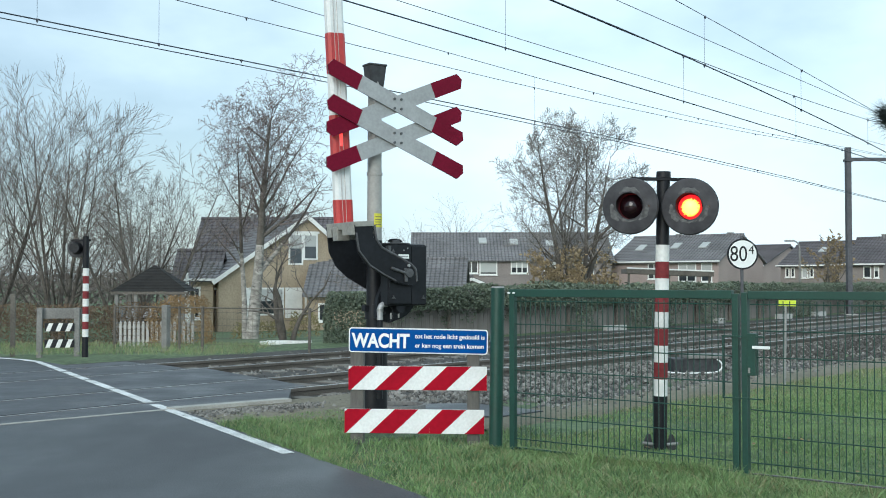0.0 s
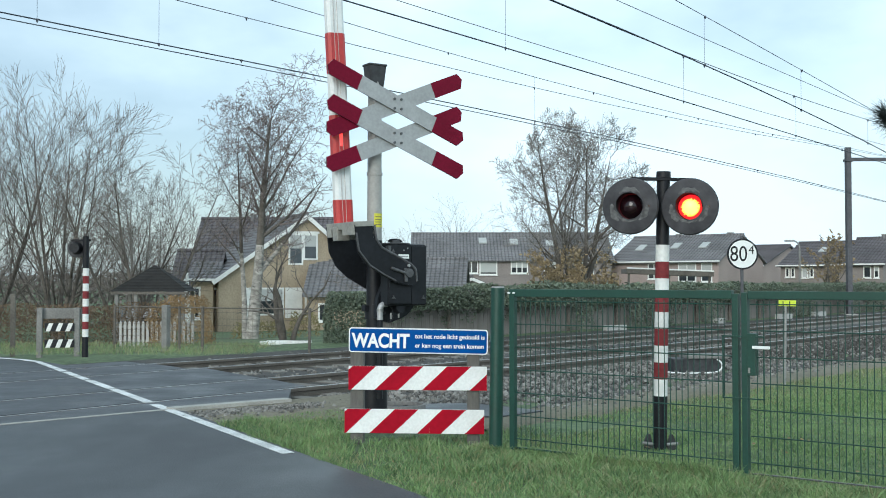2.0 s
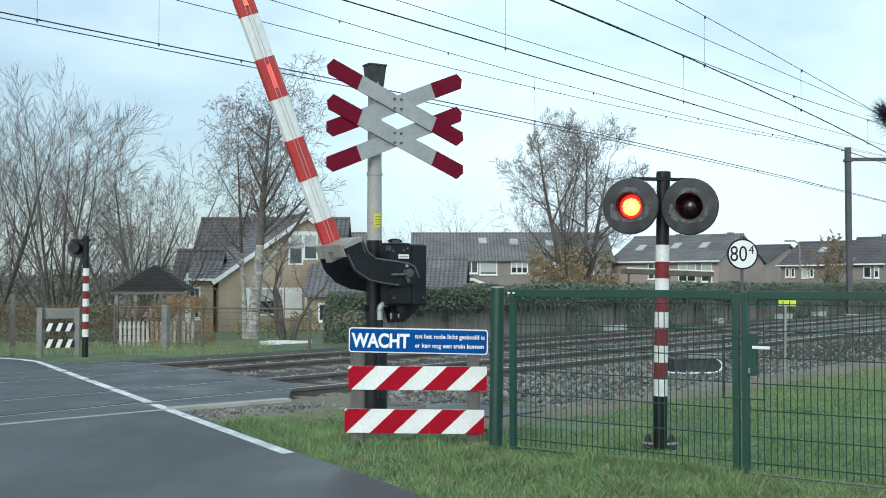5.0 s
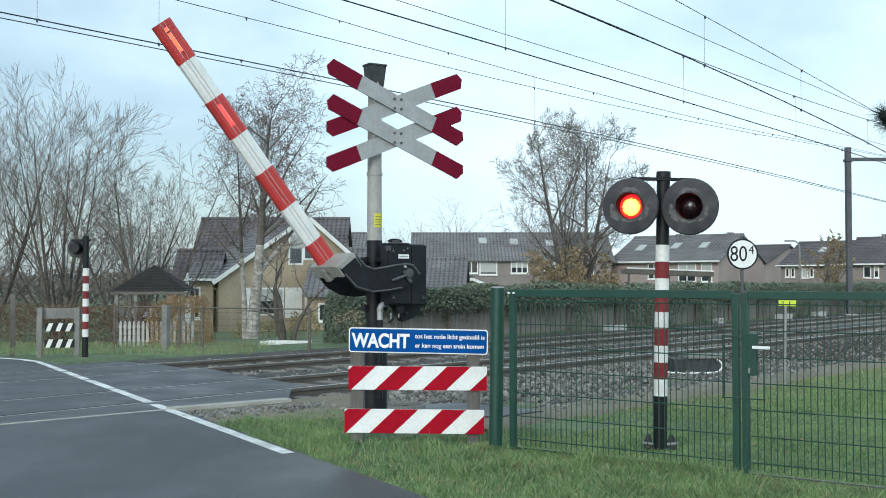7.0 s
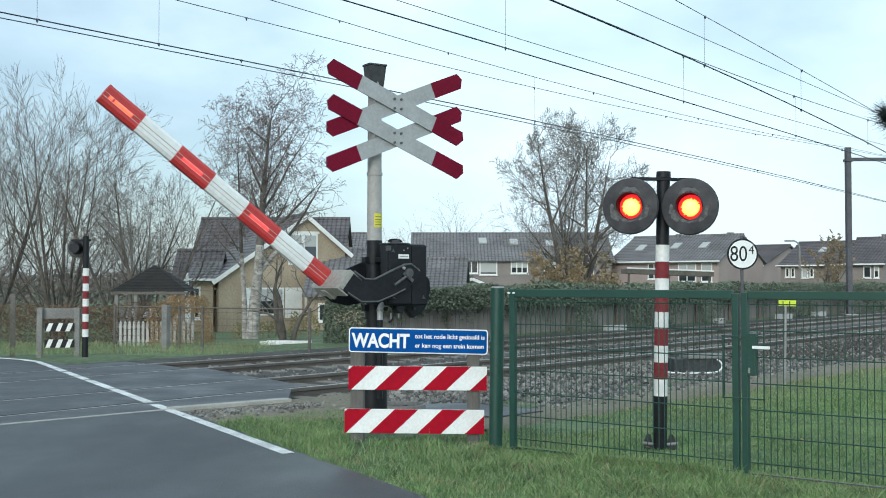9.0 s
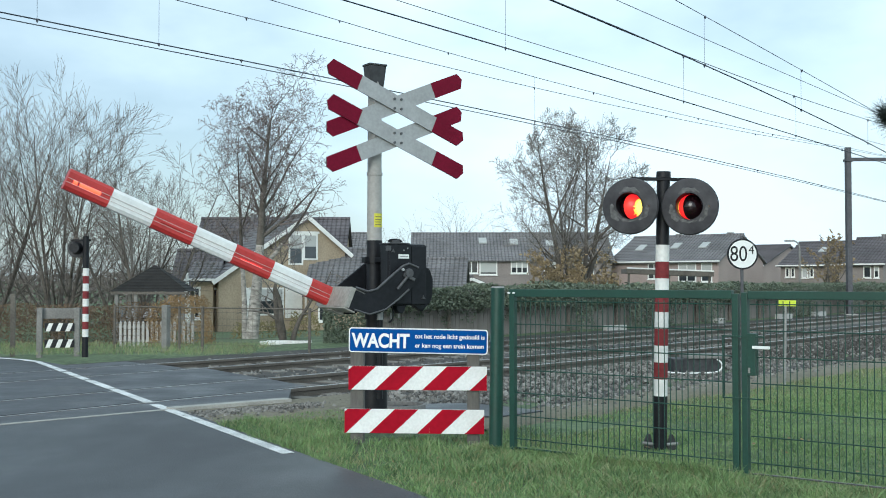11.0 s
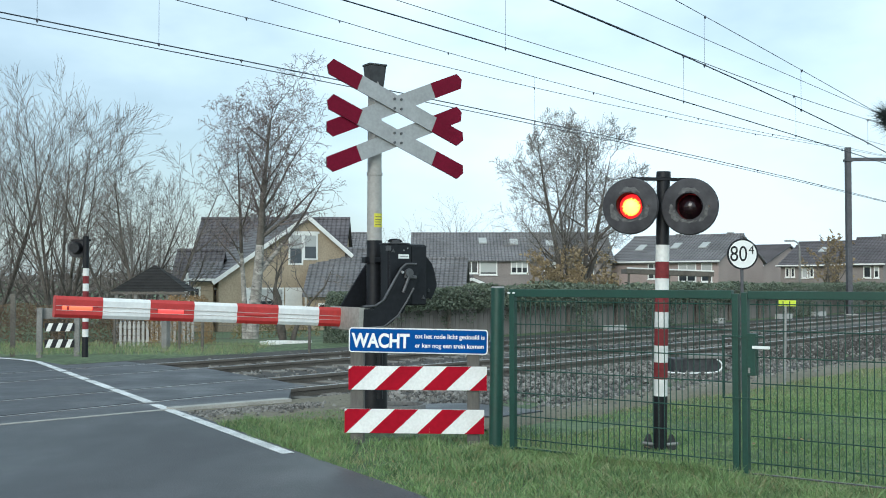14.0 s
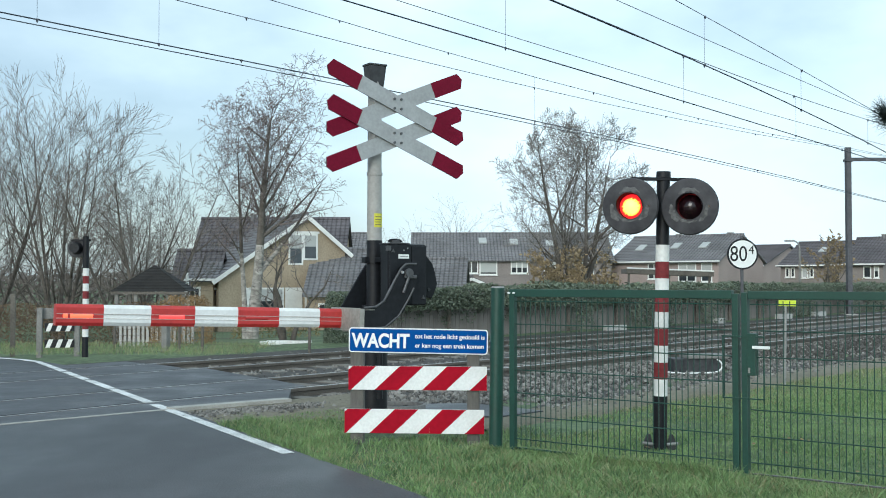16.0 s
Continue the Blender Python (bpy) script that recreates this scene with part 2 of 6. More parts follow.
def tube(bm, p0, p1, r0, r1=None, n=16, mi=0, caps=True):
    p0, p1 = Vector(p0), Vector(p1)
    r1 = r0 if r1 is None else r1
    d = p1 - p0
    m = Matrix.Translation((p0 + p1) / 2) @ d.to_track_quat("Z", "Y").to_matrix().to_4x4()
    r = bmesh.ops.create_cone(bm, cap_ends=caps, segments=n, radius1=r0, radius2=r1, depth=d.length, matrix=m)
    for f in {f for v in r["verts"] for f in v.link_faces}:
        f.material_index = mi
        f.smooth = len(f.verts) == 4
        if len(f.verts) != 4:
            for e in f.edges:
                e.smooth = False
    return bm


def tb(*a, **k):
    return tube(bmesh.new(), *a, **k)


def prism(pts, y0, y1, bevel=0.0):
    """A flat outline in x and z, drawn out from y0 to y1."""
    bm = bmesh.new()
    a = [bm.verts.new((x, y0, z)) for x, z in pts]
    b = [bm.verts.new((x, y1, z)) for x, z in pts]
    n = len(pts)
    bm.faces.new(a)
    bm.faces.new(b[::-1])
    for i in range(n):
        bm.faces.new((a[i], b[i], b[(i + 1) % n], a[(i + 1) % n]))
    bmesh.ops.recalc_face_normals(bm, faces=bm.faces)
    if bevel:
        bmesh.ops.bevel(bm, geom=list(bm.edges), offset=bevel, segments=2, affect="EDGES")
    return bm


def ribbon(name, path, width, thick, material, z0=0.0):
    """A strip of constant width along a path on the ground."""
    vs, fs = [], []
    for i, p in enumerate(path):
        q0, q1 = path[max(0, i - 1)], path[min(len(path) - 1, i + 1)]
        d = (q1 - q0).normalized()
        nrm = Vector((-d.y, d.x, 0)) * width / 2
        for sgn, z in ((1, z0 + thick), (-1, z0 + thick), (-1, z0), (1, z0)):
            vs.append(p + nrm * sgn + Vector((0, 0, z)))
    for i in range(len(path) - 1):
        for k in range(4):
            a, b = i * 4 + k, i * 4 + (k + 1) % 4
            fs.append((a, b, b + 4, a + 4))
    fs += [(0, 1, 2, 3), (len(vs) - 1, len(vs) - 2, len(vs) - 3, len(vs) - 4)]
    return mesh_of(name, vs, fs, material)


# ---- ground ----
def ground_z(s, d):
    z = -0.03
    if 9.2 < d < 18.2:
        z = -0.13
    elif d > 19.5:
        z = -0.03 - 1.0 * min(1.0, (d - 19.5) / 22.0)
    return z


def build_ground():
    ss = [-3000, -600, -150, -60] + list(np.arange(-40, 70.1, 1.0)) + [90, 130, 200, 400, 900, 3000]
    ds = [-3000, -600, -120, -40, -15] + list(np.arange(-5, 30.1, 0.8)) + [34, 38, 42, 60, 120, 300, 900, 3000]
    vs, fs = [], []
    for s in ss:
        for d in ds:
            p = tr(s, d) if abs(s) < 100 and d < 100 else Vector((TA[0] * s + TN[0] * d, TA[1] * s + TN[1] * d, 0))
            z = ground_z(s, d)
            if abs(s) < 80 and -6 < d < 9:
                z += 0.025 * noise.noise(Vector((s * 0.8, d * 0.8, 0)))
            vs.append((p.x, p.y, z))
    nd = len(ds)
    for i in range(len(ss) - 1):
        for j in range(nd - 1):
            a = i * nd + j
            fs.append((a, a + nd, a + nd + 1, a + 1))
    g = new("ground", mesh_of("ground", vs, fs, M["grass_soil"], smooth=True))
    tagged(g, "uneven winter grass and soil around the railway", "ground", kind="structure")


def slab_poly(name, pts, z0, z1, material):
    bm = bmesh.new()
    a = [bm.verts.new((p.x, p.y, z1)) for p in pts]
    b = [bm.verts.new((p.x, p.y, z0)) for p in pts]
    bm.faces.new(a)
    bm.faces.new(b[::-1])
    n = len(pts)
    for i in range(n):
        bm.faces.new((a[i], b[i], b[(i + 1) % n], a[(i + 1) % n]))
    bmesh.ops.recalc_face_normals(bm, faces=bm.faces)
    bmesh.ops.triangulate(bm, faces=[f for f in bm.faces if len(f.verts) > 4])
    me = bpy.data.meshes.new(name)
    bm.to_mesh(me)
    bm.free()
    me.materials.append(material)
    return me


def build_road():
    # near approach, up to the concrete edge of the crossing, and the far approach that bends left
    edge = [(-30, 3.60), (-4, 3.60), (5.0, 3.66), (7.0, 3.69), (9.0, 3.68), (12.2, 3.70)]
    pts = [rd(a, m) for a, m in edge] + [Vector((-3.186, 12.555, 0)), Vector((-4.614, 11.23, 0)), Vector((-7.0, 8.9, 0)), Vector((-10.6, 5.4, 0)), rd(-30, -6.5)]
    road = new("road", slab_poly("road", pts, -0.12, 0.0, M["asphalt"]))
    tagged(road, "dark worn asphalt road, slightly damp", "road", kind="structure")
    far = [rd(16.4, 5.2), rd(19.4, 3.95), rd(21.0, 3.70), rd(22.6, 3.25), rd(24.4, 2.2), rd(26.5, 0.0), rd(31, -7), rd(36, -18),
           rd(30, -20), rd(25, -9), rd(21.5, -3.2), rd(19.0, -3.2)]
    road2 = new("road", slab_poly("road", far, -0.12, -0.001, M["asphalt"]))
    tagged(road2, "asphalt road beyond the tracks, bending away", "road", kind="structure")
    # asphalt-coloured panels between and beside the rails
    for d0, d1, m0, m1 in ((10.72, 11.50, 5.2, 5.7), (11.66, 12.99, 6.05, 6.0), (13.15, 15.32, 5.95, 5.8), (15.48, 16.80, 5.5, 5.3), (16.96, 17.7, 5.2, 5.0)):
        def at(d, m):
            # the point on the line d across the tracks that lies m to the right of the road's axis
            k = TA[0] * RM[0] + TA[1] * RM[1]
            s = (m - d * (TN[0] * RM[0] + TN[1] * RM[1])) / k
            return tr(s, d)
        pts = [at(d0, m0), at(d1, m1), at(d1, -6.0), at(d0, -6.0)]
        if d0 < 11:
            pts = [Vector((-1.949, 13.56, 0)), Vector((-3.186, 12.555, 0)), Vector((-4.614, 11.23, 0)), Vector((-7.0, 8.9, 0)), at(d1, -6.0), at(d1, m1)]
        p = new("crossing_panel", slab_poly("crossing_panel", pts, -0.12, 0.003, M["panel"]))
        tagged(p, "dark level-crossing deck panel between the rails", "deck panel", "crossing deck", "structure")
    k = [Vector((-1.949, 13.56, 0)), Vector((-3.186, 12.555, 0)), Vector((-4.614, 11.23, 0)), Vector((-7.0, 8.9, 0))]
    kb = new("kerb", ribbon("kerb", k[:2], 0.17, 0.212, M["kerb"], -0.19))
    kc = new("kerb", ribbon("kerb", k[1:] + [Vector((-10.6, 5.4, 0))], 0.07, 0.197, M["kerb"], -0.19))
    tagged(kc, "worn concrete edge set flush in the asphalt", "kerb", kind="structure")
    tagged(kb, "pale concrete edge beam of the crossing", "kerb", kind="structure")
    ln = [rd(a, m) for a, m in ((8.76, 3.57), (13.02, 3.57), (13.3, 3.57))]
    line = new("road_marking", ribbon("road_marking", ln[:2], 0.115, 0.004, M["line"], 0.0025))
    tagged(line, "worn white edge line painted on the asphalt", "road marking", kind="structure")
    for a0, a1 in ((13.2, 15.05), (15.16, 16.62), (16.76, 18.3), (18.46, 20.9)):
        o = new("road_marking", ribbon("road_marking", [rd(a0, 3.57), rd(a1, 3.57)], 0.12, 0.004, M["line"], 0.006))
        tagged(o, "worn white edge line across the crossing", "road marking", kind="structure")
    o = new("road_marking", ribbon("road_marking", [rd(20.9, 3.57), rd(21.6, 3.42), rd(23.0, 2.75), rd(25.0, 1.0), rd(28, -3)], 0.13, 0.004, M["line"], 0.006))
    tagged(o, "white edge line bending away with the far road", "road marking", kind="structure")


RAILS = (11.58, 13.07, 15.40, 16.88)


def rail_mesh(d):
    prof = [(-0.07, -0.155), (0.07, -0.155), (0.07, -0.14), (0.012, -0.12), (0.010, -0.045), (0.036, -0.035), (0.036, 0.0), (0.028, 0.012),
            (-0.028, 0.012), (-0.036, 0.0), (-0.036, -0.035), (-0.010, -0.045), (-0.012, -0.12), (-0.07, -0.14)]
    ss = [-60, -30] + list(np.arange(-12, 60.1, 2.0)) + [70, 85, 100, 130, 170]
    vs, fs, ix = [], [], []
    n = len(prof)
    for s in ss:
        for y, z in prof:
            vs.append(tr(s, d + y, z - 0.010))
    for i in range(len(ss) - 1):
        for k in range(n):
            a, b = i * n + k, i * n + (k + 1) % n
            fs.append((a, b, b + n, a + n))
            ix.append(1 if k == 7 else 0)
    return mesh_of("rail", vs, fs, [M["rail"], M["railhead"]], ix)


def build_tracks():
    vs, fs = [], []
    ss = [-60, -20] + list(np.arange(-6, 60.1, 1.0)) + [80, 120, 170]
    prof = [(7.2, -0.06), (7.6, -0.02), (8.6, -0.03), (9.9, -0.09), (11.0, -0.125), (14.2, -0.125), (17.6, -0.125), (18.6, -0.06), (19.0, -0.12)]
    for s in ss:
        for d, z in prof:
            vs.append(tr(s, d, z + (0.02 * noise.noise(Vector((s, d, 0))) if 7.3 < d < 10 else 0)))
    n = len(prof)
    for i in range(len(ss) - 1):
        for j in range(n - 1):
            a = i * n + j
            c = (vs[a] + vs[a + n]) / 2
            if prof[j + 1][0] < 10.5 and RM[0] * c.x + RM[1] * c.y < 5.9:
                continue
            fs.append((a, a + n, a + n + 1, a + 1))
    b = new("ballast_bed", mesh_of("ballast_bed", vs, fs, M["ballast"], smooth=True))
    tagged(b, "grey-brown crushed stone track bed, darkened as shade between the stones", "ballast", kind="structure")
    for d in RAILS:
        tagged(new("rail", rail_mesh(d)), "rusty steel rail with a polished head", "rail", "rails of both tracks", "structure")
    sl = bpy.data.meshes.new("sleeper")
    bm = bx(-0.13, 0.13, -1.25, 1.25, -0.21, -0.11, bevel=0.02)
    bm.to_mesh(sl)
    bm.free()
    sl.materials.append(M["sleeper"])
    for dc in (12.33, 16.14):
        for i in range(70):
            s = 9.8 + 0.6 * i - (dc - 12.33) * 0.6
            p = tr(s, dc)
            o = new("sleeper", sl)
            o.matrix_basis = pose(p.x, p.y, 0, 0, 0, 48.1 + math.degrees(0.0018 * max(0, s - 15)))
            tagged(o, "concrete sleeper half buried in crushed stone", "sleeper", "sleepers under the rails")


build_ground()
build_road()
build_tracks()

# ---- barrier with crossbuck ----
BAR = pose(-0.717, 11.22, 0.0, 0, 0, -148.5)   # local x: towards the boom's tip, local y: towards the viewer
PIV = (-0.15, 0.0, 1.5775)


def boom_profile(h, t):
    return [(-t, -h + 0.03), (-t + 0.02, -h), (t - 0.02, -h), (t, -h + 0.03), (t, -0.028), (t - 0.005, -0.024), (t - 0.005, 0.006), (t, 0.01),
            (t, h - 0.03), (t - 0.02, h), (-t + 0.02, h), (-t, h - 0.03), (-t, 0.01), (-t + 0.012, 0.004), (-t + 0.012, -0.022), (-t, -0.028)]


def boom_piece(name, x0, x1, h, t, material):
    pr = boom_profile(h, t)
    n = len(pr)
    vs = [(x, y, z - 0.478) for x in (x0, x1) for y, z in pr]
    fs = [(k, (k + 1) % n, (k + 1) % n + n, k + n) for k in range(n)] + [tuple(range(n))[::-1], tuple(range(n, 2 * n))]
    return mesh_of(name, vs, fs, material)


def hose(pts, r, n):
    bm = bmesh.new()
    rings = []
    for i, p in enumerate(pts):
        d = (pts[min(i + 1, len(pts) - 1)] - pts[max(i - 1, 0)]).normalized()
        u = d.cross(Vector((0.13, 0.91, 0.38))).normalized()
        v = d.cross(u)
        rings.append([bm.verts.new(p + u * (r * math.cos(TAU * k / n)) + v * (r * math.sin(TAU * k / n))) for k in range(n)])
    for a, b in zip(rings, rings[1:]):
        for k in range(n):
            bm.faces.new((a[k], a[(k + 1) % n], b[(k + 1) % n], b[k])).smooth = True
    return bm


def fork_plate(y0, y1):
    """One cheek of the boom's fork, swept from the pivot down to the boom's root."""
    if y0 > 0:
        pts = [(0.40, -0.352), (0.53, -0.365), (0.53, -0.58), (0.40, -0.572), (0.24, -0.56), (0.15, -0.50), (0.07, -0.41), (-0.02, -0.28), (-0.09, -0.15), (-0.12, -0.03), (-0.135, 0.06), (-0.10, 0.10),
               (0.03, 0.095), (0.09, 0.04), (0.15, -0.063), (0.21, -0.18), (0.27, -0.28), (0.33, -0.335)]
    else:
        pts = [(0.43, -0.36), (0.52, -0.37), (0.52, -0.585), (0.25, -0.57), (0.10, -0.50), (-0.02, -0.38), (-0.18, -0.12), (-0.20, 0.07), (-0.10, 0.10), (0.16, 0.09), (0.21, 0.01)]
    return prism(pts, y0, y1, 0.006)


def build_barrier():
    t = thing("crossing_barrier", BAR, "half-barrier with red and white boom on a grey mast", "barrier")
    part("mast_foot", tb((0, 0, -0.05), (0, 0, 0.92), 0.138, 0.138, 24), M["black"], t)
    part("mast_sleeve", tb((0, 0, 0.80), (0, 0, 1.92), 0.085, 0.082, 24), M["black"], t)
    m = part("mast", tb((0, 0, 1.92), (0, 0, 3.66), 0.078, 0.070, 24), M["grey_pole"], t, "grey painted steel mast")
    part("sleeve_collar", tb((0, 0, 1.10), (0, 0, 1.20), 0.10, 0.10, 24), M["black"], t)
    part("mast_clamp", tb((0, 0, 2.60), (0, 0, 2.63), 0.083, 0.083, 24), M["grey_pole"], t)
    lab = bmesh.new()
    tube(lab, (0, 0, 2.055), (0, 0, 2.20), 0.0795, 0.0795, 24, caps=False)
    bmesh.ops.delete(lab, geom=[v for v in lab.verts if v.co.y < 0.035 or v.co.x > 0.05], context="VERTS")
    lb = part("warning_label", lab, M["yellow"], t, "yellow sticker with unreadable lines")
    for z in (2.085, 2.11, 2.135, 2.165):
        part("print_bar", bx(-0.035, 0.03, 0.0755, 0.0805, z - 0.003, z + 0.003), M["recycled"], lb)
    # sounder on the top of the mast
    bell = bx(-0.100, 0.100, -0.08, 0.08, 3.53, 3.755, 0.02)
    for v in bell.verts:
        if v.co.z < 3.62:
            v.co.x *= 0.80
            v.co.y *= 0.85
    bl = part("warning_bell", bell, M["black_worn"], t, "dark boxy warning bell")
    part("bell_lid", bx(-0.106, 0.106, -0.086, 0.086, 3.745, 3.768, 0.008), M["black_worn"], bl)
    # drive housing in front of the mast, behind the near fork cheek
    hs = part("drive_housing", bx(-0.405, 0.042, 0.205, 0.375, 1.245, 1.875, 0.02), M["black"], t, "black steel drive housing")
    part("housing_lid", bx(-0.222, 0.034, 0.376, 0.396, 1.262, 1.872, 0.010), M["black"], hs)
    part("side_cover", bx(-0.402, -0.228, 0.376, 0.388, 1.255, 1.858, 0.008), M["black"], hs)
    part("top_flange", bx(-0.20, 0.05, 0.20, 0.402, 1.872, 1.884, 0.004), M["black_worn"], hs)
    pl = part("type_plate", bx(-0.188, -0.066, 0.397, 0.401, 1.725, 1.768, 0.0), M["plank_white"], t, "small white plate with unreadable print")
    part("print_bar", bx(-0.175, -0.08, 0.4012, 0.4022, 1.742, 1.751), M["steel"], pl)
    # lifting eye and ventilator on the lid
    vent = bx(-0.135, -0.045, 0.24, 0.32, 1.875, 1.915, 0.014)
    box(vent, -0.155, -0.025, 0.22, 0.34, 1.875, 1.892, 0.006)
    part("ventilator", vent, M["black_worn"], hs)
    part("lifting_eye", hose([Vector((-0.09 + 0.075 * math.cos(radians(a)), 0.28, 1.900 + 0.022 * math.sin(radians(a)))) for a in range(0, 181, 15)], 0.011, 8), M["black"], hs)
    # three-armed lock screws, light where the paint is worn
    for x, z in ((-0.005, 1.80), (-0.36, 1.325), (-0.01, 1.33)):
        sc = tb((x, 0.386, z), (x, 0.404, z), 0.012, 0.012, 10)
        for a in (90, 210, 330):
            tube(sc, (x, 0.400, z), (x + 0.024 * math.cos(radians(a)), 0.400, z + 0.024 * math.sin(radians(a))), 0.0045, 0.0045, 6)
        part("lock_screw", sc, M["steel_dark"], hs, "three-armed lock screw with worn paint")
    for x, z in ((-0.13, 1.81), (-0.175, 1.83)):
        part("rivet", tb((x, 0.394, z), (x, 0.400, z), 0.009, 0.007, 8), M["steel"], hs)
    part("hinge_lug", bx(0.02, 0.052, 0.34, 0.405, 1.80, 1.855, 0.008), M["steel_dark"], hs, "worn metal hinge lug")
    lug = prism([(-0.19, 1.25), (-0.07, 1.25), (-0.085, 1.20), (-0.11, 1.165), (-0.15, 1.165), (-0.175, 1.20)], 0.25, 0.34, 0.006)
    part("housing_foot", lug, M["black"], hs)
    for x, z in ((-0.135, 1.13), (-0.045, 1.12)):
        part("drain_plug", tb((x, 0.28, z - 0.012), (x, 0.28, z + 0.05), 0.009, 0.011, 8), M["steel"], hs)
    # brackets that clamp the housing to the mast, with bright bolts
    for z in (1.715, 1.215):
        cl = tb((0, 0, z - 0.035), (0, 0, z + 0.035), 0.098, 0.098, 24)
        box(cl, 0.085, 0.135, -0.03, 0.05, z - 0.03, z + 0.03, 0.006)
        box(cl, -0.05, 0.04, 0.08, 0.205, z - 0.025, z + 0.025, 0.004)
        c = part("mast_bracket", cl, M["black"], t)
        part("clamp_bolt", tb((-0.045, 0.125, z + 0.0), (0.03, 0.125, z + 0.0), 0.010, 0.010, 8), M["alu"], c, "bright bolt")
    part("hinge_pin", tb((PIV[0], -0.21, PIV[2]), (PIV[0], 0.44, PIV[2]), 0.045, 0.045, 16), M["steel_dark"], t)
    # conduit that bends into the housing, and a loop of cable
    q = [Vector((0.072, 0.26, z)) for z in (1.10, 1.16, 1.205)] + [Vector((0.072 - 0.055 * (1 - math.cos(radians(a))), 0.26, 1.205 + 0.055 * math.sin(radians(a)))) for a in range(15, 91, 15)] + [Vector((-0.01, 0.26, 1.262))]
    part("cable_elbow", hose(q, 0.031, 12), M["alu"], t, "bent pale cable conduit")
    part("elbow_collar", tb((0.072, 0.26, 1.185), (0.072, 0.26, 1.21), 0.035, 0.035, 12), M["steel"], t)
    part("cable_pipe", tb((0.072, 0.26, 0.3), (0.072, 0.26, 1.12), 0.030, 0.030, 12), M["black"], t)
    part("cable_loop", hose([Vector((-0.02 + 0.05 * math.sin(radians(a)) * -1, 0.28, 1.16 + 0.085 * math.cos(radians(a)))) for a in range(0, 200, 20)], 0.009, 8), M["black"], t)
    # crossbuck: two crosses, one above the other
    for z, off in ((3.348, 0.0), (2.990, 0.0)):
        for ang, y in ((22.4, 0.128), (-22.4, 0.150)):
            c = Vector((-0.19, y, z))
            rot = Matrix.Translation(c) @ Matrix.Rotation(radians(ang), 4, "Y")
            L, W = 0.875, 0.083
            pts = [(-L + 0.05, -W), (L - 0.05, -W), (L, -W + 0.075), (L - 0.04, W), (-L + 0.04, W), (-L, W - 0.075)]
            b = prism([(x, w) for x, w in pts], -0.008, 0.008)
            bmesh.ops.transform(b, matrix=rot, verts=b.verts)
            board = part("crossbuck_board", b, M["alu"], t, "pale grey crossbuck board with dark red ends")
            for sg in (-1, 1):
                e = [(sg * (L - 0.395), -W), (sg * (L - 0.05 if sg > 0 else L - 0.05), -W), (sg * L, (-W + 0.075) if sg > 0 else (W - 0.075)), (sg * (L - 0.04), W), (sg * (L - 0.395), W)]
                eb = prism(e, -0.0105, 0.0105)
                bmesh.ops.transform(eb, matrix=rot, verts=eb.verts)
                part("red_end", eb, M["sign_red"], board, "dark red reflective end")
        for dx, dz in ((-0.04, -0.05), (-0.04, 0.05), (0.04, -0.05), (0.04, 0.05)):
            part("bolt", tb((-0.19 + dx, 0.155, z + dz), (-0.19 + dx, 0.17, z + dz), 0.014, 0.014, 8), M["steel_dark"], t)
        part("bracket", bx(-0.36, 0.06, 0.065, 0.118, z - 0.03, z + 0.03, 0.005), M["grey_pole"], t)
    # boom with its fork
    boom = part("boom", boom_piece("boom", 0.60, 3.33, 0.094, 0.050, M["boom_white"]), None, t, "white boom with red bands")
    for x0, x1 in ((2.925, 3.34), (2.075, 2.492), (1.222, 1.647), (0.52, 0.78)):
        part("red_band", boom_piece("red_band", x0, x1, 0.0965, 0.0525, M["boom_red"]), None, boom, "red reflective band")
    part("fork_cheek", fork_plate(0.425, 0.455), M["black"], boom, "black curved fork cheek")
    part("fork_cheek", fork_plate(-0.205, -0.175), M["black"], boom, "black curved fork cheek")
    rp = bx(0.505, 0.54, -0.205, 0.455, -0.585, -0.37, 0.006)
    box(rp, 0.37, 0.505, -0.205, 0.455, -0.39, -0.37, 0.004)
    # lower lip of the root plate, with a notch in its middle
    box(rp, 0.40, 0.54, -0.15, -0.045, -0.600, -0.586, 0.003)
    box(rp, 0.47, 0.54, -0.044, 0.20, -0.600, -0.586, 0.003)
    box(rp, 0.41, 0.54, 0.201, 0.455, -0.600, -0.586, 0.003)
    part("root_plate", rp, M["plate"], boom, "galvanised plate that carries the boom")
    part("root_flange", bx(0.49, 0.54, 0.456, 0.462, -0.58, -0.372, 0.002), M["plate"], boom, "galvanised flange of the fork")
    rim = hose([Vector((x, 0.452, z)) for x, z in ((0.50, -0.362), (0.36, -0.35), (0.27, -0.29), (0.15, -0.07), (0.085, 0.04), (0.03, 0.09), (-0.09, 0.095))], 0.013, 8)
    part("cheek_rim", rim, M["steel_dark"], boom, "bare metal rim of the fork cheek")
    part("hub", tb((0, 0.42, 0), (0, 0.485, 0), 0.05, 0.045, 16), M["steel_dark"], boom)
    part("crank", bx(-0.09, 0.05, 0.456, 0.476, -0.055, -0.02, 0.006), M["steel_dark"], boom)
    # counterweight on the fork's tail, between the mast and the housing
    pts = [(-0.05, -0.12), (-0.25, -0.22), (-0.45, -0.25), (-0.51, -0.10), (-0.47, 0.05), (-0.44, 0.12), (-0.36, 0.20), (-0.20, 0.20), (0.02, 0.12), (0.05, 0.0)]
    cw = part("counterweight", prism(pts, 0.112, 0.190, 0.008), M["black"], boom, "black cast counterweight on the fork's tail")
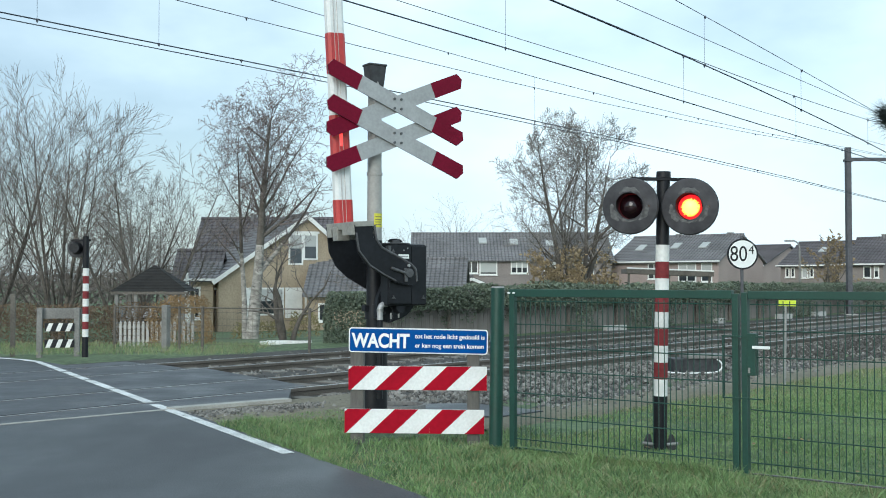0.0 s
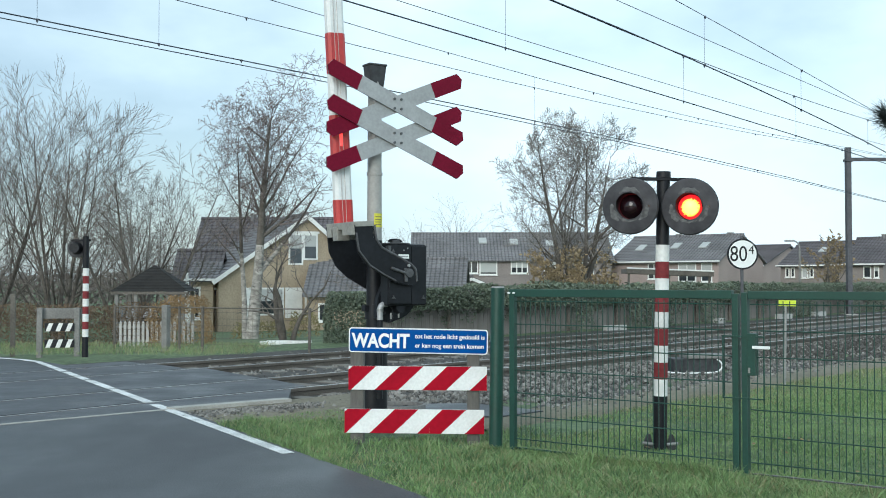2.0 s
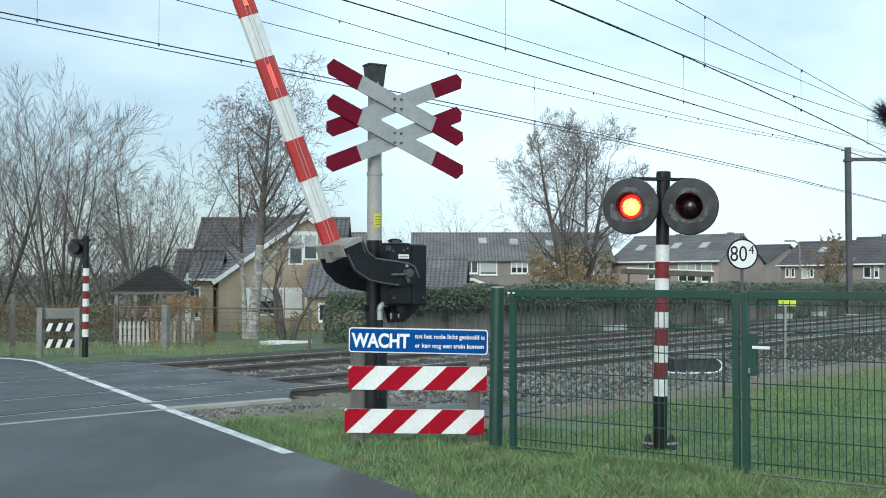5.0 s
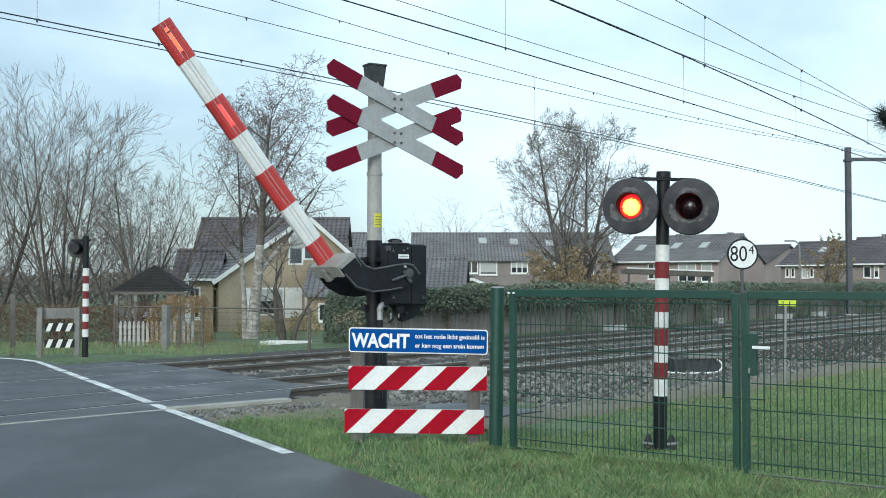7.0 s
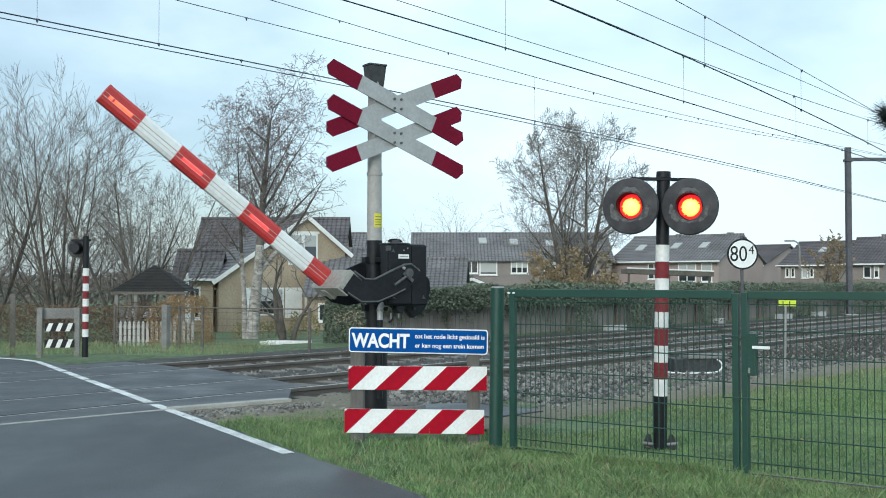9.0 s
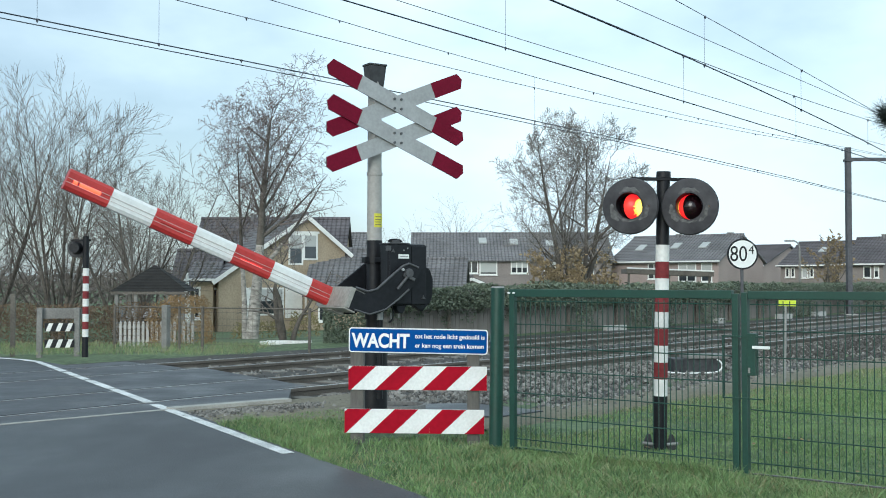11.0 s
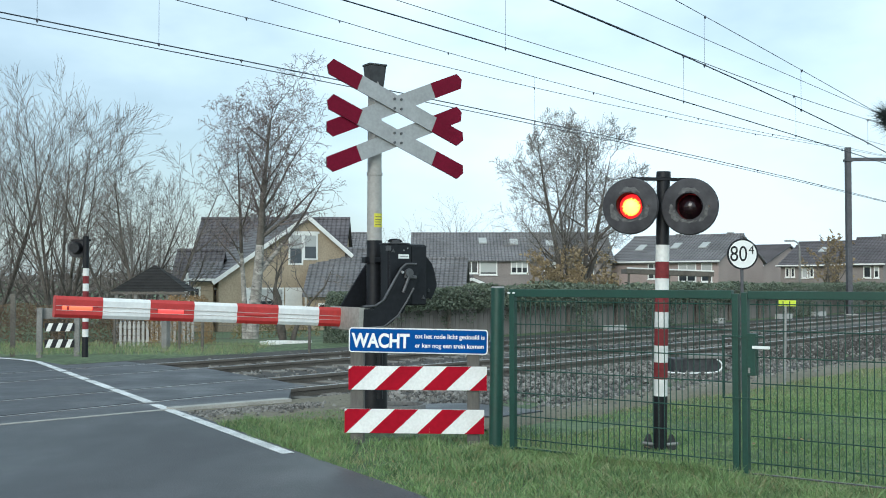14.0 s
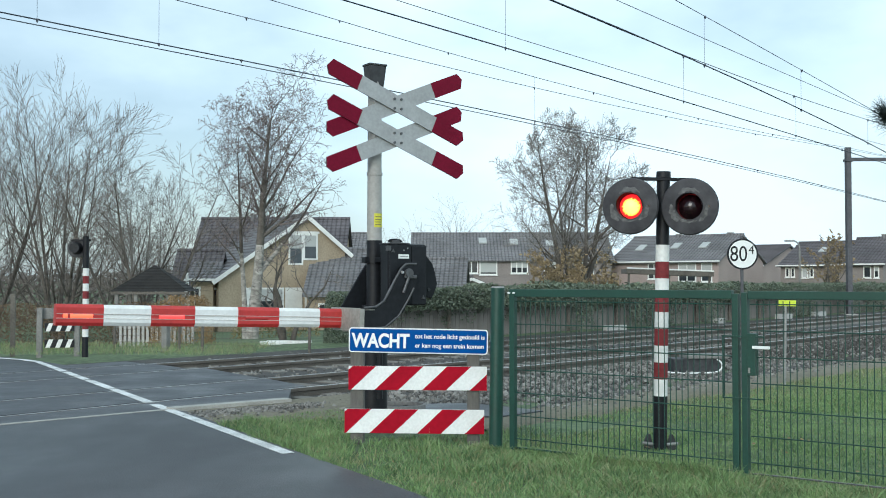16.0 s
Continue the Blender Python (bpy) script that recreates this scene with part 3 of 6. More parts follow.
    for x, z in ((-0.40, -0.16), (-0.28, -0.12)):
        part("weight_bolt", tb((x, 0.188, z), (x, 0.202, z), 0.018, 0.018, 8), M["black_worn"], cw)
    part("hub_nut", tb((0.075, 0.455, 0.005), (0.075, 0.475, 0.005), 0.017, 0.015, 6), M["alu"], boom, "bright hexagon nut")
    part("cheek_rib", hose([Vector((x, 0.456, z)) for x, z in ((0.43, -0.57), (0.25, -0.55), (0.10, -0.435), (0.0, -0.28), (-0.07, -0.15))], 0.010, 6), M["steel_dark"], boom, "worn edge of the fork cheek")
    part("root_clamp", bx(0.36, 0.503, 0.0, 0.11, -0.612, -0.47, 0.008), M["plate"], boom)
    part("push_rod", tb((0.0, 0.468, -0.04), (0.06, 0.468, -0.20), 0.016, 0.016, 10), M["steel_dark"], boom)
    # groove lines: pale ribs whose grey also stands for groove shade on white bands
    for z in (-0.4795, -0.4915):
        part("pin_stripe", bx(0.53, 3.335, 0.051, 0.0545, z - 0.0022 + (0.012 if z > -0.48 else -0.016), z + 0.0022 + (0.012 if z > -0.48 else -0.016)), M["pale_rib"], boom, "pale rib along the boom")
    # running lights in the groove: a roller whose one half glows
    def roller(x0, x1, glow="led"):
        r, n = 0.022, 16
        vs = [(x, r * math.cos(TAU * k / n), r * math.sin(TAU * k / n)) for x in (x0 - (x0 + x1) / 2, x1 - (x0 + x1) / 2) for k in range(n)]
        fs = [(k, (k + 1) % n, (k + 1) % n + n, k + n) for k in range(n)] + [tuple(range(n))[::-1], tuple(range(n, 2 * n))]
        ix = [0 if k < n // 2 else 1 for k in range(n)] + [1, 1]
        o = part("boom_light", mesh_of("boom_light", vs, fs, [M[glow], M["led_off"]], ix), None, boom, "red warning light in the boom's groove")
        o.matrix_basis = pose((x0 + x1) / 2, 0.037, -0.4855, -90, 0, 0)
        return o
    tip = roller(3.02, 3.22, "led_tip")
    tip2 = roller(3.24, 3.28, "led_tip")
    return t, boom, roller(2.18, 2.42), roller(1.33, 1.57), (tip, tip2)


_, BOOM, BOOM_LIGHT_OUT, BOOM_LIGHT_IN, TIP_LIGHTS = build_barrier()


# ---- sign and striped boards ----
def words(body, size, x, z, y, parent, bold=0.0, name="lettering", material=None, align="LEFT", width=None):
    c = bpy.data.curves.new(name, "FONT")
    c.body, c.size, c.align_x, c.extrude, c.offset = body, size, align, 0.002, bold
    if width:
        c.space_character = width
    o = new(name, c)
    o.parent = parent
    o.matrix_basis = pose(x, y, z, 90, 0, 0)
    c.materials.append(material or M["white"])
    return o


def striped_board(parent, x0, x1, z0, z1, y, phase, slope, stripe):
    b = part("striped_board", bx(x0, x1, y, y + 0.022, z0, z1, 0.004), M["plank_white"], parent, "white board with slanting red stripes")
    h = z1 - z0
    k = -3
    while True:
        a = x0 + phase + k * 2 * stripe
        if a > x1:
            break
        quad = [(a, z0), (a + stripe, z0), (a + stripe + slope, z1), (a + slope, z1)]
        # clip the slanting stripe to the board's ends
        for lim, keep in ((x0, lambda v, c: v >= c), (x1, lambda v, c: v <= c)):
            out = []
            for i, p in enumerate(quad):
                q = quad[(i + 1) % len(quad)]
                if keep(p[0], lim):
                    out.append(p)
                if keep(p[0], lim) != keep(q[0], lim):
                    f = (lim - p[0]) / (q[0] - p[0])
                    out.append((lim, p[1] + f * (q[1] - p[1])))
            quad = out
            if not quad:
                break
        if len(quad) > 2:
            part("red_stripe", prism(quad, y - 0.0015, y + 0.002), M["plank_red"], b, "red reflective stripe")
        k += 1
    return b


def rounded(x0, x1, z0, z1, r, y0, y1):
    pts = []
    for cx, cz, a0 in ((x1 - r, z1 - r, 0), (x0 + r, z1 - r, 90), (x0 + r, z0 + r, 180), (x1 - r, z0 + r, 270)):
        pts += [(cx + r * math.cos(radians(a0 + 18 * k)), cz + r * math.sin(radians(a0 + 18 * k))) for k in range(6)]
    return prism(pts, y0, y1)


def build_sign():
    t = thing("waiting_sign", pose(-0.252, 10.0, 0, 0, 0, -4.5), "blue warning sign with white words over two striped boards", "sign")
    for x0, x1 in ((-0.615, -0.49), (0.475, 0.59)):
        part("post", bx(x0, x1, 0.0, 0.10, -0.2, 1.04, 0.012), M["recycled"], t, "grey recycled plank post")
    striped_board(t, -0.628, 0.660, 0.486, 0.706, -0.024, 0.245, 0.235, 0.221)
    striped_board(t, -0.664, 0.635, 0.086, 0.308, -0.024, 0.235, 0.235, 0.221)
    panel = part("sign_panel", rounded(-0.640, 0.655, 0.826, 1.056, 0.03, -0.026, -0.006), M["white"], t, "blue sign panel with a white border")
    panel.rotation_euler = (0, radians(0.9), 0)
    part("blue_field", rounded(-0.630, 0.645, 0.836, 1.046, 0.022, -0.0285, -0.02), M["blue"], panel)
    big = words("WACHT", 0.178, -0.607, 0.878, -0.0292, panel, 0.0062, "big_word")
    big.matrix_basis = big.matrix_basis @ Matrix.Diagonal((0.80, 1, 1, 1))
    words("tot het rode licht gedoofd is", 0.0575, -0.020, 0.966, -0.0292, panel, 0.0010, "word_line", width=0.985)
    words("er kan nog een trein komen", 0.0575, -0.020, 0.881, -0.0292, panel, 0.0010, "word_line", width=0.985)


build_sign()


# ---- flashing light post ----
def lamp_head(t, x, y):
    """A round backing board with a hooded red lamp; the lens turns its glowing or its dark face to the front."""
    bm = bmesh.new()
    n = 40
    prof = [(0.19, 0.17), (0.235, 0.05), (0.250, 0.03), (0.256, 0.0), (0.246, -0.018), (0.16, -0.030), (0.118, -0.032), (0.118, 0.20)]
    rings = [[bm.verts.new((r * math.cos(TAU * k / n), y, r * math.sin(TAU * k / n))) for k in range(n)] for r, y in prof]
    for a, b in zip(rings, rings[1:]):
        for k in range(n):
            bm.faces.new((a[k], a[(k + 1) % n], b[(k + 1) % n], b[k]))
    back = bm.verts.new((0, 0.20, 0))
    bm.faces.new(rings[0][::-1])
    for k in range(n):
        bm.faces.new((rings[-1][k], rings[-1][(k + 1) % n], back))
    bmesh.ops.recalc_face_normals(bm, faces=bm.faces)
    head = part("backing_board", bm, M["disc"], t, "round weathered black backing board")
    head.location = (x, y, 2.165)
    head.rotation_euler = (0, 0, radians(-22))
    # faded chalky patches on the board round the lamp
    for a0, a1, r0, r1 in ((52, 132, 0.128, 0.172), (172, 236, 0.135, 0.192), (-58, 4, 0.130, 0.178), (205, 300, 0.126, 0.150)):
        pb = bmesh.new()
        prev = None
        for i in range(15):
            f = i / 14
            a = radians(a0 + (a1 - a0) * f)
            w = math.sin(math.pi * f) ** 0.4
            mid = (r0 + r1) / 2 + 0.010 * noise.noise(Vector((a * 3, x, 1)))
            half = (r1 - r0) / 2 * w * (0.8 + 0.8 * noise.noise(Vector((a * 5, x, 4)))) + 0.001
            row = []
            for r in (mid - half, mid, mid + half):
                y = -0.0332 if r < 0.16 else -0.0315 + (r - 0.16) * 0.1395
                row.append(pb.verts.new((r * math.cos(a), y, r * math.sin(a))))
            if prev:
                for k in (0, 1):
                    pb.faces.new((prev[k], prev[k + 1], row[k + 1], row[k]))
            prev = row
        part("faded_patch", pb, M["faded"], head, "chalky grey patch of faded paint")
    # hood over the upper half of the lamp
    hb = bmesh.new()
    hs = []
    for y, r, sp in ((-0.03, 0.120, 118), (-0.055, 0.119, 98), (-0.085, 0.118, 70)):
        hs.append([(hb.verts.new((rr * math.sin(radians(-sp + 2 * sp * k / 16) + 0.0), y, rr * math.cos(radians(-sp + 2 * sp * k / 16)))),) for rr in (r,) for k in range(17)])
    for a, b in zip(hs, hs[1:]):
        for k in range(16):
            hb.faces.new((a[k][0], a[k + 1][0], b[k + 1][0], b[k][0])).smooth = True
    bmesh.ops.solidify(hb, geom=hb.faces[:], thickness=0.004)
    part("hood", hb, M["black"], head)
    # globe with one glowing and one dark half, set back in the barrel
    vs, fs, ix = [], [], []
    n, rows, r = 48, 24, 0.113
    core = Vector((0.10, -1, -0.10)).normalized()
    for j in range(rows + 1):
        for k in range(n):
            a, b = math.pi * j / rows, TAU * k / n
            vs.append((r * math.sin(a) * math.cos(b), -r * math.cos(a), r * math.sin(a) * math.sin(b)))
    for j in range(rows):
        for k in range(n):
            q = (j * n + k, j * n + (k + 1) % n, (j + 1) * n + (k + 1) % n, (j + 1) * n + k)
            fs.append(q)
            c = sum((Vector(vs[i]) for i in q), Vector()) / (4 * r)
            wave = 0.03 * math.cos(14 * TAU * k / n)
            e = c.dot(core) + wave
            ix.append(3 if c.y > 0 else 0 if e > 0.80 else 1 if e > 0.70 else 2)
    ln = part("lens", mesh_of("lens", vs, fs, [M["lens_lit"], M["lens_edge"], M["lens_rim"], M["lens_dark"]], ix, True), None, head, "red signal lens")
    ln.location = (0, 0.075, 0)
    part("sight_hole", tb((0.172, -0.030, 0.0), (0.172, -0.026, 0.0), 0.010, 0.010, 10), M["lens_dark"], head)
    return ln


def build_light_post():
    t = thing("crossing_light_post", pose(1.965, 9.78, 0, 0, 1.13, 0), "red and white banded post with two red flashing lights", "signal light")
    part("foot_pipe", tb((0, 0, -0.1), (0, 0, 0.455), 0.063, 0.063, 24), M["black"], t)
    z = 0.455
    for i in range(9):
        part("white_band" if i % 2 == 0 else "red_band", tb((0, 0, z), (0, 0, z + 0.1522), 0.062, 0.062, 24), M["post_white" if i % 2 == 0 else "post_red"], t,
             "white painted band" if i % 2 == 0 else "faded red painted band")
        z += 0.1522
    part("top_pipe", tb((0, 0, z), (0, 0, 2.47), 0.060, 0.060, 24), M["black"], t)
    part("cap", tb((0, 0, 2.44), (0, 0, 2.495), 0.067, 0.064, 24), M["black"], t)
    part("crossbar", bx(-0.30, 0.25, -0.065, 0.0, 2.408, 2.436, 0.003), M["black"], t)
    for sg in (-1, 1):
        part("foot_clamp", prism([(sg * 0.064, -0.04), (sg * 0.145, -0.04), (sg * 0.14, 0.05), (sg * 0.115, 0.11), (sg * 0.09, 0.11), (sg * 0.068, 0.03)], -0.02, 0.02, 0.004), M["black_worn"], t)
        part("foot_bolt", tb((sg * 0.06, -0.02, 0.02), (sg * 0.16, -0.02, 0.03), 0.014, 0.014, 8), M["steel"], t)
    l, r = lamp_head(t, -0.318, -0.12), lamp_head(t, 0.196, -0.21)
    return l, r


LENS_L, LENS_R = build_light_post()


# ---- green mesh fence with gate ----
FD = Vector((0.807, -0.590, 0)).normalized()
F0 = Vector((0.617, 9.458, 0))


def mesh_panel(t, x0, x1, z0, z1):
    xs = np.arange(x0 + 0.05, x1 - 0.01, 0.05)
    for x in xs:
        part("mesh_rod", ROD_V, None, t).matrix_basis = pose(x, 0, (z0 + z1) / 2) @ Matrix.Diagonal((1, 1, z1 - z0, 1))
    z = z0 + 0.06
    while z < z1:
        part("mesh_wire", ROD_H, None, t).matrix_basis = pose((x0 + x1) / 2, -0.006, z) @ Matrix.Diagonal((x1 - x0, 1, 1, 1))
        z += 0.2


def unit_rod(name, r, axis):
    bm = bmesh.new()
    tube(bm, (0, 0, -0.5) if axis == 2 else (-0.5, 0, 0), (0, 0, 0.5) if axis == 2 else (0.5, 0, 0), r, r, 6, caps=False)
    me = bpy.data.meshes.new(name)
    bm.to_mesh(me)
    bm.free()
    me.materials.append(M["green"])
    return me


ROD_V, ROD_H = unit_rod("mesh_rod", 0.0040, 2), unit_rod("mesh_wire", 0.0048, 0)


def build_fence():
    yaw = math.degrees(math.atan2(FD.y, FD.x))
    p = thing("gate_post", pose(0.468, 9.616, 0, 0, 0.9, 0), "thick dark green steel gate post with a cap", "post")
    part("pipe", tb((0, 0, -0.1), (0, 0, 1.435), 0.061, 0.061, 24), M["green"], p)
    part("cap", tb((0, 0, 1.435), (0, 0, 1.45), 0.061, 0.052, 24), M["steel"], p, "worn pale cap")
    g = thing("mesh_gate", pose(F0.x, F0.y, 0, 0, 0, yaw), "green steel mesh gate beside the railway", "gate")
    part("gate_frame", bx(-0.026, 0.026, -0.025, 0.025, 0.02, 1.425, 0.004), M["green"], g)
    part("gate_frame", bx(2.0, 2.05, -0.025, 0.025, 0.0, 1.40, 0.004), M["green"], g)
    part("top_rail", bx(0.026, 2.0, -0.025, 0.025, 1.36, 1.425, 0.004), M["green"], g)
    part("bottom_rail", bx(0.026, 2.0, -0.01, 0.01, 0.03, 0.048, 0.002), M["green"], g)
    for x0, x1, z0, z1 in ((1.93, 1.94, 0.60, 1.08), (2.25, 2.26, 0.60, 1.08), (1.93, 2.26, 0.60, 0.61), (1.93, 2.26, 1.07, 1.08)):
        part("lock_guard", bx(x0, x1, -0.045, -0.035, z0, z1), M["green"], g)
    for x in (-0.03, 0.02):
        part("hinge_bolt", bx(x, x + 0.02, -0.045, -0.03, 1.385, 1.40), M["white"], g)
    mesh_panel(g, 0.03, 1.99, 0.06, 1.345)
    f = thing("mesh_fence", pose(F0.x + FD.x * 2.075, F0.y + FD.y * 2.075, 0, 0, 0, yaw), "green steel mesh fence panel with a gate lock", "fence")
    part("post", bx(0.002, 0.048, -0.03, 0.03, -0.1, 1.41, 0.004), M["green"], f)
    part("lock_box", bx(0.05, 0.115, -0.04, 0.03, 0.78, 1.10, 0.006), M["green"], f)
    part("lever_handle", bx(0.10, 0.235, -0.075, -0.055, 0.985, 1.008, 0.006), M["white"], f, "pale metal lever handle")
    part("strike_plate", bx(0.06, 0.075, -0.05, -0.035, 0.80, 0.84, 0.0), M["steel"], f)
    part("top_rail", bx(0.05, 2.6, -0.025, 0.025, 1.36, 1.42, 0.004), M["green"], f)
    part("bottom_rail", bx(0.05, 2.6, -0.01, 0.01, 0.03, 0.042, 0.002), M["steel_dark"], f)
    mesh_panel(f, 0.065, 2.6, 0.06, 1.345)


build_fence()


# ---- overhead line ----
WIRES = [
    ((-6.85, 16.48, 5.65), (18.46, 44.66, 4.80), -0.15, 0.011),
    ((-6.93, 16.68, 5.61), (18.69, 45.22, 4.81), -0.13, 0.009),
    ((-4.73, 18.83, 6.46), (15.36, 41.21, 6.59), 0.22, 0.007),
    ((-3.33, 20.54, 6.91), (15.84, 41.89, 6.70), 0.29, 0.007),
    ((-1.58, 16.65, 5.89), (14.13, 34.15, 5.23), -0.03, 0.012),
    ((-0.77, 17.71, 6.16), (14.26, 34.44, 5.85), 0.09, 0.006),
    ((1.67, 16.54, 5.86), (11.27, 27.22, 4.76), -0.10, 0.012),
    ((1.66, 16.67, 5.89), (11.40, 27.51, 5.50), 0.12, 0.007),
    ((2.90, 17.91, 6.22), (10.56, 26.44, 5.72), 0.01, 0.006),
    ((4.22, 19.37, 6.60), (10.56, 26.44, 5.75), -0.01, 0.007),
]


# where the clamps sit along each wire; droppers: wire, place along it, height
CLAMPS = {0: (0.016, 0.075, 0.122, 0.361, 0.531, 0.686, 0.826, 0.97), 2: (0.052, 0.349, 0.561, 0.755), 3: (0.063, 0.18, 0.385, 0.585, 0.767),
          4: (0.174, 0.453, 0.712, 0.848), 6: (0.286, 0.341, 0.643, 0.914), 7: (0.617, 0.914), 9: (0.118, 0.577)}
DROPPERS = ((0, 0.016, 1.25), (0, 0.075, 1.25), (4, 0.174, 1.25), (4, 0.453, 1.07), (4, 0.712, 1.06), (6, 0.341, 0.91), (6, 0.643, 0.86), (6, 0.914, 0.57), (0, 0.361, 1.08))


def wire_at(w, f):
    a, b, sag, r = w
    p = Vector(a).lerp(Vector(b), f)
    p.z -= 4 * sag * f * (1 - f) if 0 <= f <= 1 else -4 * sag * (f - 1 if f > 1 else -f) * 0.5
    return p


def hose_mesh(name, pts, r, n, material):
    """One unbroken round strand along a path."""
    vs, fs = [], []
    for i, p in enumerate(pts):
        d = (pts[min(i + 1, len(pts) - 1)] - pts[max(i - 1, 0)]).normalized()
        u = d.cross(Vector((0.13, 0.31, 0.94))).normalized()
        v = d.cross(u)
        vs += [p + u * (r * math.cos(TAU * k / n)) + v * (r * math.sin(TAU * k / n)) for k in range(n)]
    for i in range(len(pts) - 1):
        fs += [(i * n + k, i * n + (k + 1) % n, (i + 1) * n + (k + 1) % n, (i + 1) * n + k) for k in range(n)]
    return mesh_of(name, vs, fs, material, smooth=True)


def build_wires():
    for w in WIRES:
        fs = [-0.45, -0.2, 0.0, 0.15, 0.3, 0.45, 0.6, 0.75, 0.9, 1.0, 1.12, 1.3]
        bm = hose_mesh("wire", [wire_at(w, f) for f in fs], w[3], 6, M["wire"])
        t = thing("overhead_wire", pose(0, 0, 0), "dark overhead line wire strung above the tracks", "wire", "overhead wires")
        part("wire", bm, M["wire"], t)
        # clamps where the droppers hang
        for f in CLAMPS.get(WIRES.index(w), ()):
            p = wire_at(w, f)
            part("clamp", prism([(p.x - 0.022, p.z + 0.012), (p.x + 0.022, p.z + 0.012), (p.x + 0.016, p.z - 0.022), (p.x + 0.004, p.z - 0.05), (p.x - 0.004, p.z - 0.05), (p.x - 0.016, p.z - 0.022)], p.y - 0.014, p.y + 0.014), M["wire"], t)
    for k, f, rise in DROPPERS:
        p = wire_at(WIRES[k], f)
        o = new("dropper", tb_mesh("dropper", p, p + Vector((0, 0, rise)), 0.0032))
        tagged(o, "thin vertical dropper of the overhead line", "wire", "droppers")


def tb_mesh(name, a, b, r, material=None, n=6):
    me = bpy.data.meshes.new(name)
    bm = tb(a, b, r, r, n)
    bm.to_mesh(me)
    bm.free()
    me.materials.append(material or M["wire"])
    return me


def build_catenary_mast():
    t = thing("catenary_mast", pose(18.93, 50.0, 0), "slim brown steel overhead line mast with a bracket", "mast")
    part("post", bx(-0.10, 0.10, -0.12, 0.12, -0.6, 7.72, 0.01), M["mast"], t)
    part("flange", bx(-0.13, -0.09, -0.14, 0.14, -0.6, 7.70, 0.005), M["mast"], t)
    part("cap", bx(-0.19, 0.19, -0.18, 0.18, 7.05, 7.17, 0.01), M["mast"], t)
    part("bracket_arm", bx(0.1, 6.0, -0.07, 0.07, 7.08, 7.24, 0.01), M["mast"], t)
    part("stay", tb((2.6, 0, 7.1), (2.9, 0, 6.2), 0.035, 0.035, 8), M["mast"], t)
    part("base", bx(-0.3, 0.3, -0.3, 0.3, -0.7, -0.05, 0.03), M["kerb"], t)


build_wires()
build_catenary_mast()


# ---- houses ----
def window(parent, x0, x1, z0, z1, y, panes=2, blind=0.0):
    """A white-framed window set into a wall that faces -y."""
    f = 0.09
    w = part("window", bx(x0, x1, y - 0.03, y + 0.05, z0, z1, 0.0), M["trim_white"], parent, "white-framed window")
    n = panes
    wd = (x1 - x0 - f) / n
    for i in range(n):
        a = x0 + f + i * wd
        part("pane", bx(a, a + wd - f, y - 0.036, y - 0.026, z0 + f, z1 - f), M["glass"], w, "dark window pane")
        if blind:
            part("blind", bx(a, a + wd - f, y - 0.044, y - 0.037, z1 - f - (z1 - z0) * blind, z1 - f), M["blind"], w, "pale lowered blind")
    part("sill", bx(x0 - 0.05, x1 + 0.05, y - 0.10, y + 0.02, z0 - 0.06, z0), M["trim_white"], w)
    return w


def roof_mesh(x0, x1, ye, ze, yr, zr, yb, zb, over=0.35, th=0.14):
    """Saddle roof in rows of overlapping courses: front eave, ridge, back eave."""
    prof = []
    def slope(ya, za, yb_, zb_):
        n = max(4, int(math.hypot(yb_ - ya, zb_ - za) / 0.30))
        for i in range(n):
            f0, f1 = i / n, (i + 1) / n
            y0, z0, y1, z1 = ya + (yb_ - ya) * f0, za + (zb_ - za) * f0, ya + (yb_ - ya) * f1, za + (zb_ - za) * f1
            prof.extend([(y0, z0 + 0.055), (y1, z1)])
    dy = over
    slope(ye - dy, ze - dy * (zr - ze) / max(0.1, yr - ye), yr, zr)
    front, prof[:] = list(prof), []
    slope(yb + dy, zb - dy * (zr - zb) / max(0.1, yb - yr), yr, zr)
    line = front + prof[::-1][1:]
    k = len(line)
    under = [(y, z - th) for y, z in (line[-1], (yr, zr), line[0])]
    ring = line + under
    n = len(ring)
    vs = [(x, y, z) for x in (x0 - 0.2, x1 + 0.2) for y, z in ring]
    fs = [(i, i + n, (i + 1) % n + n, (i + 1) % n) for i in range(n)]
    fs += [tuple(range(n)), tuple(range(2 * n - 1, n - 1, -1))]
    return vs, fs


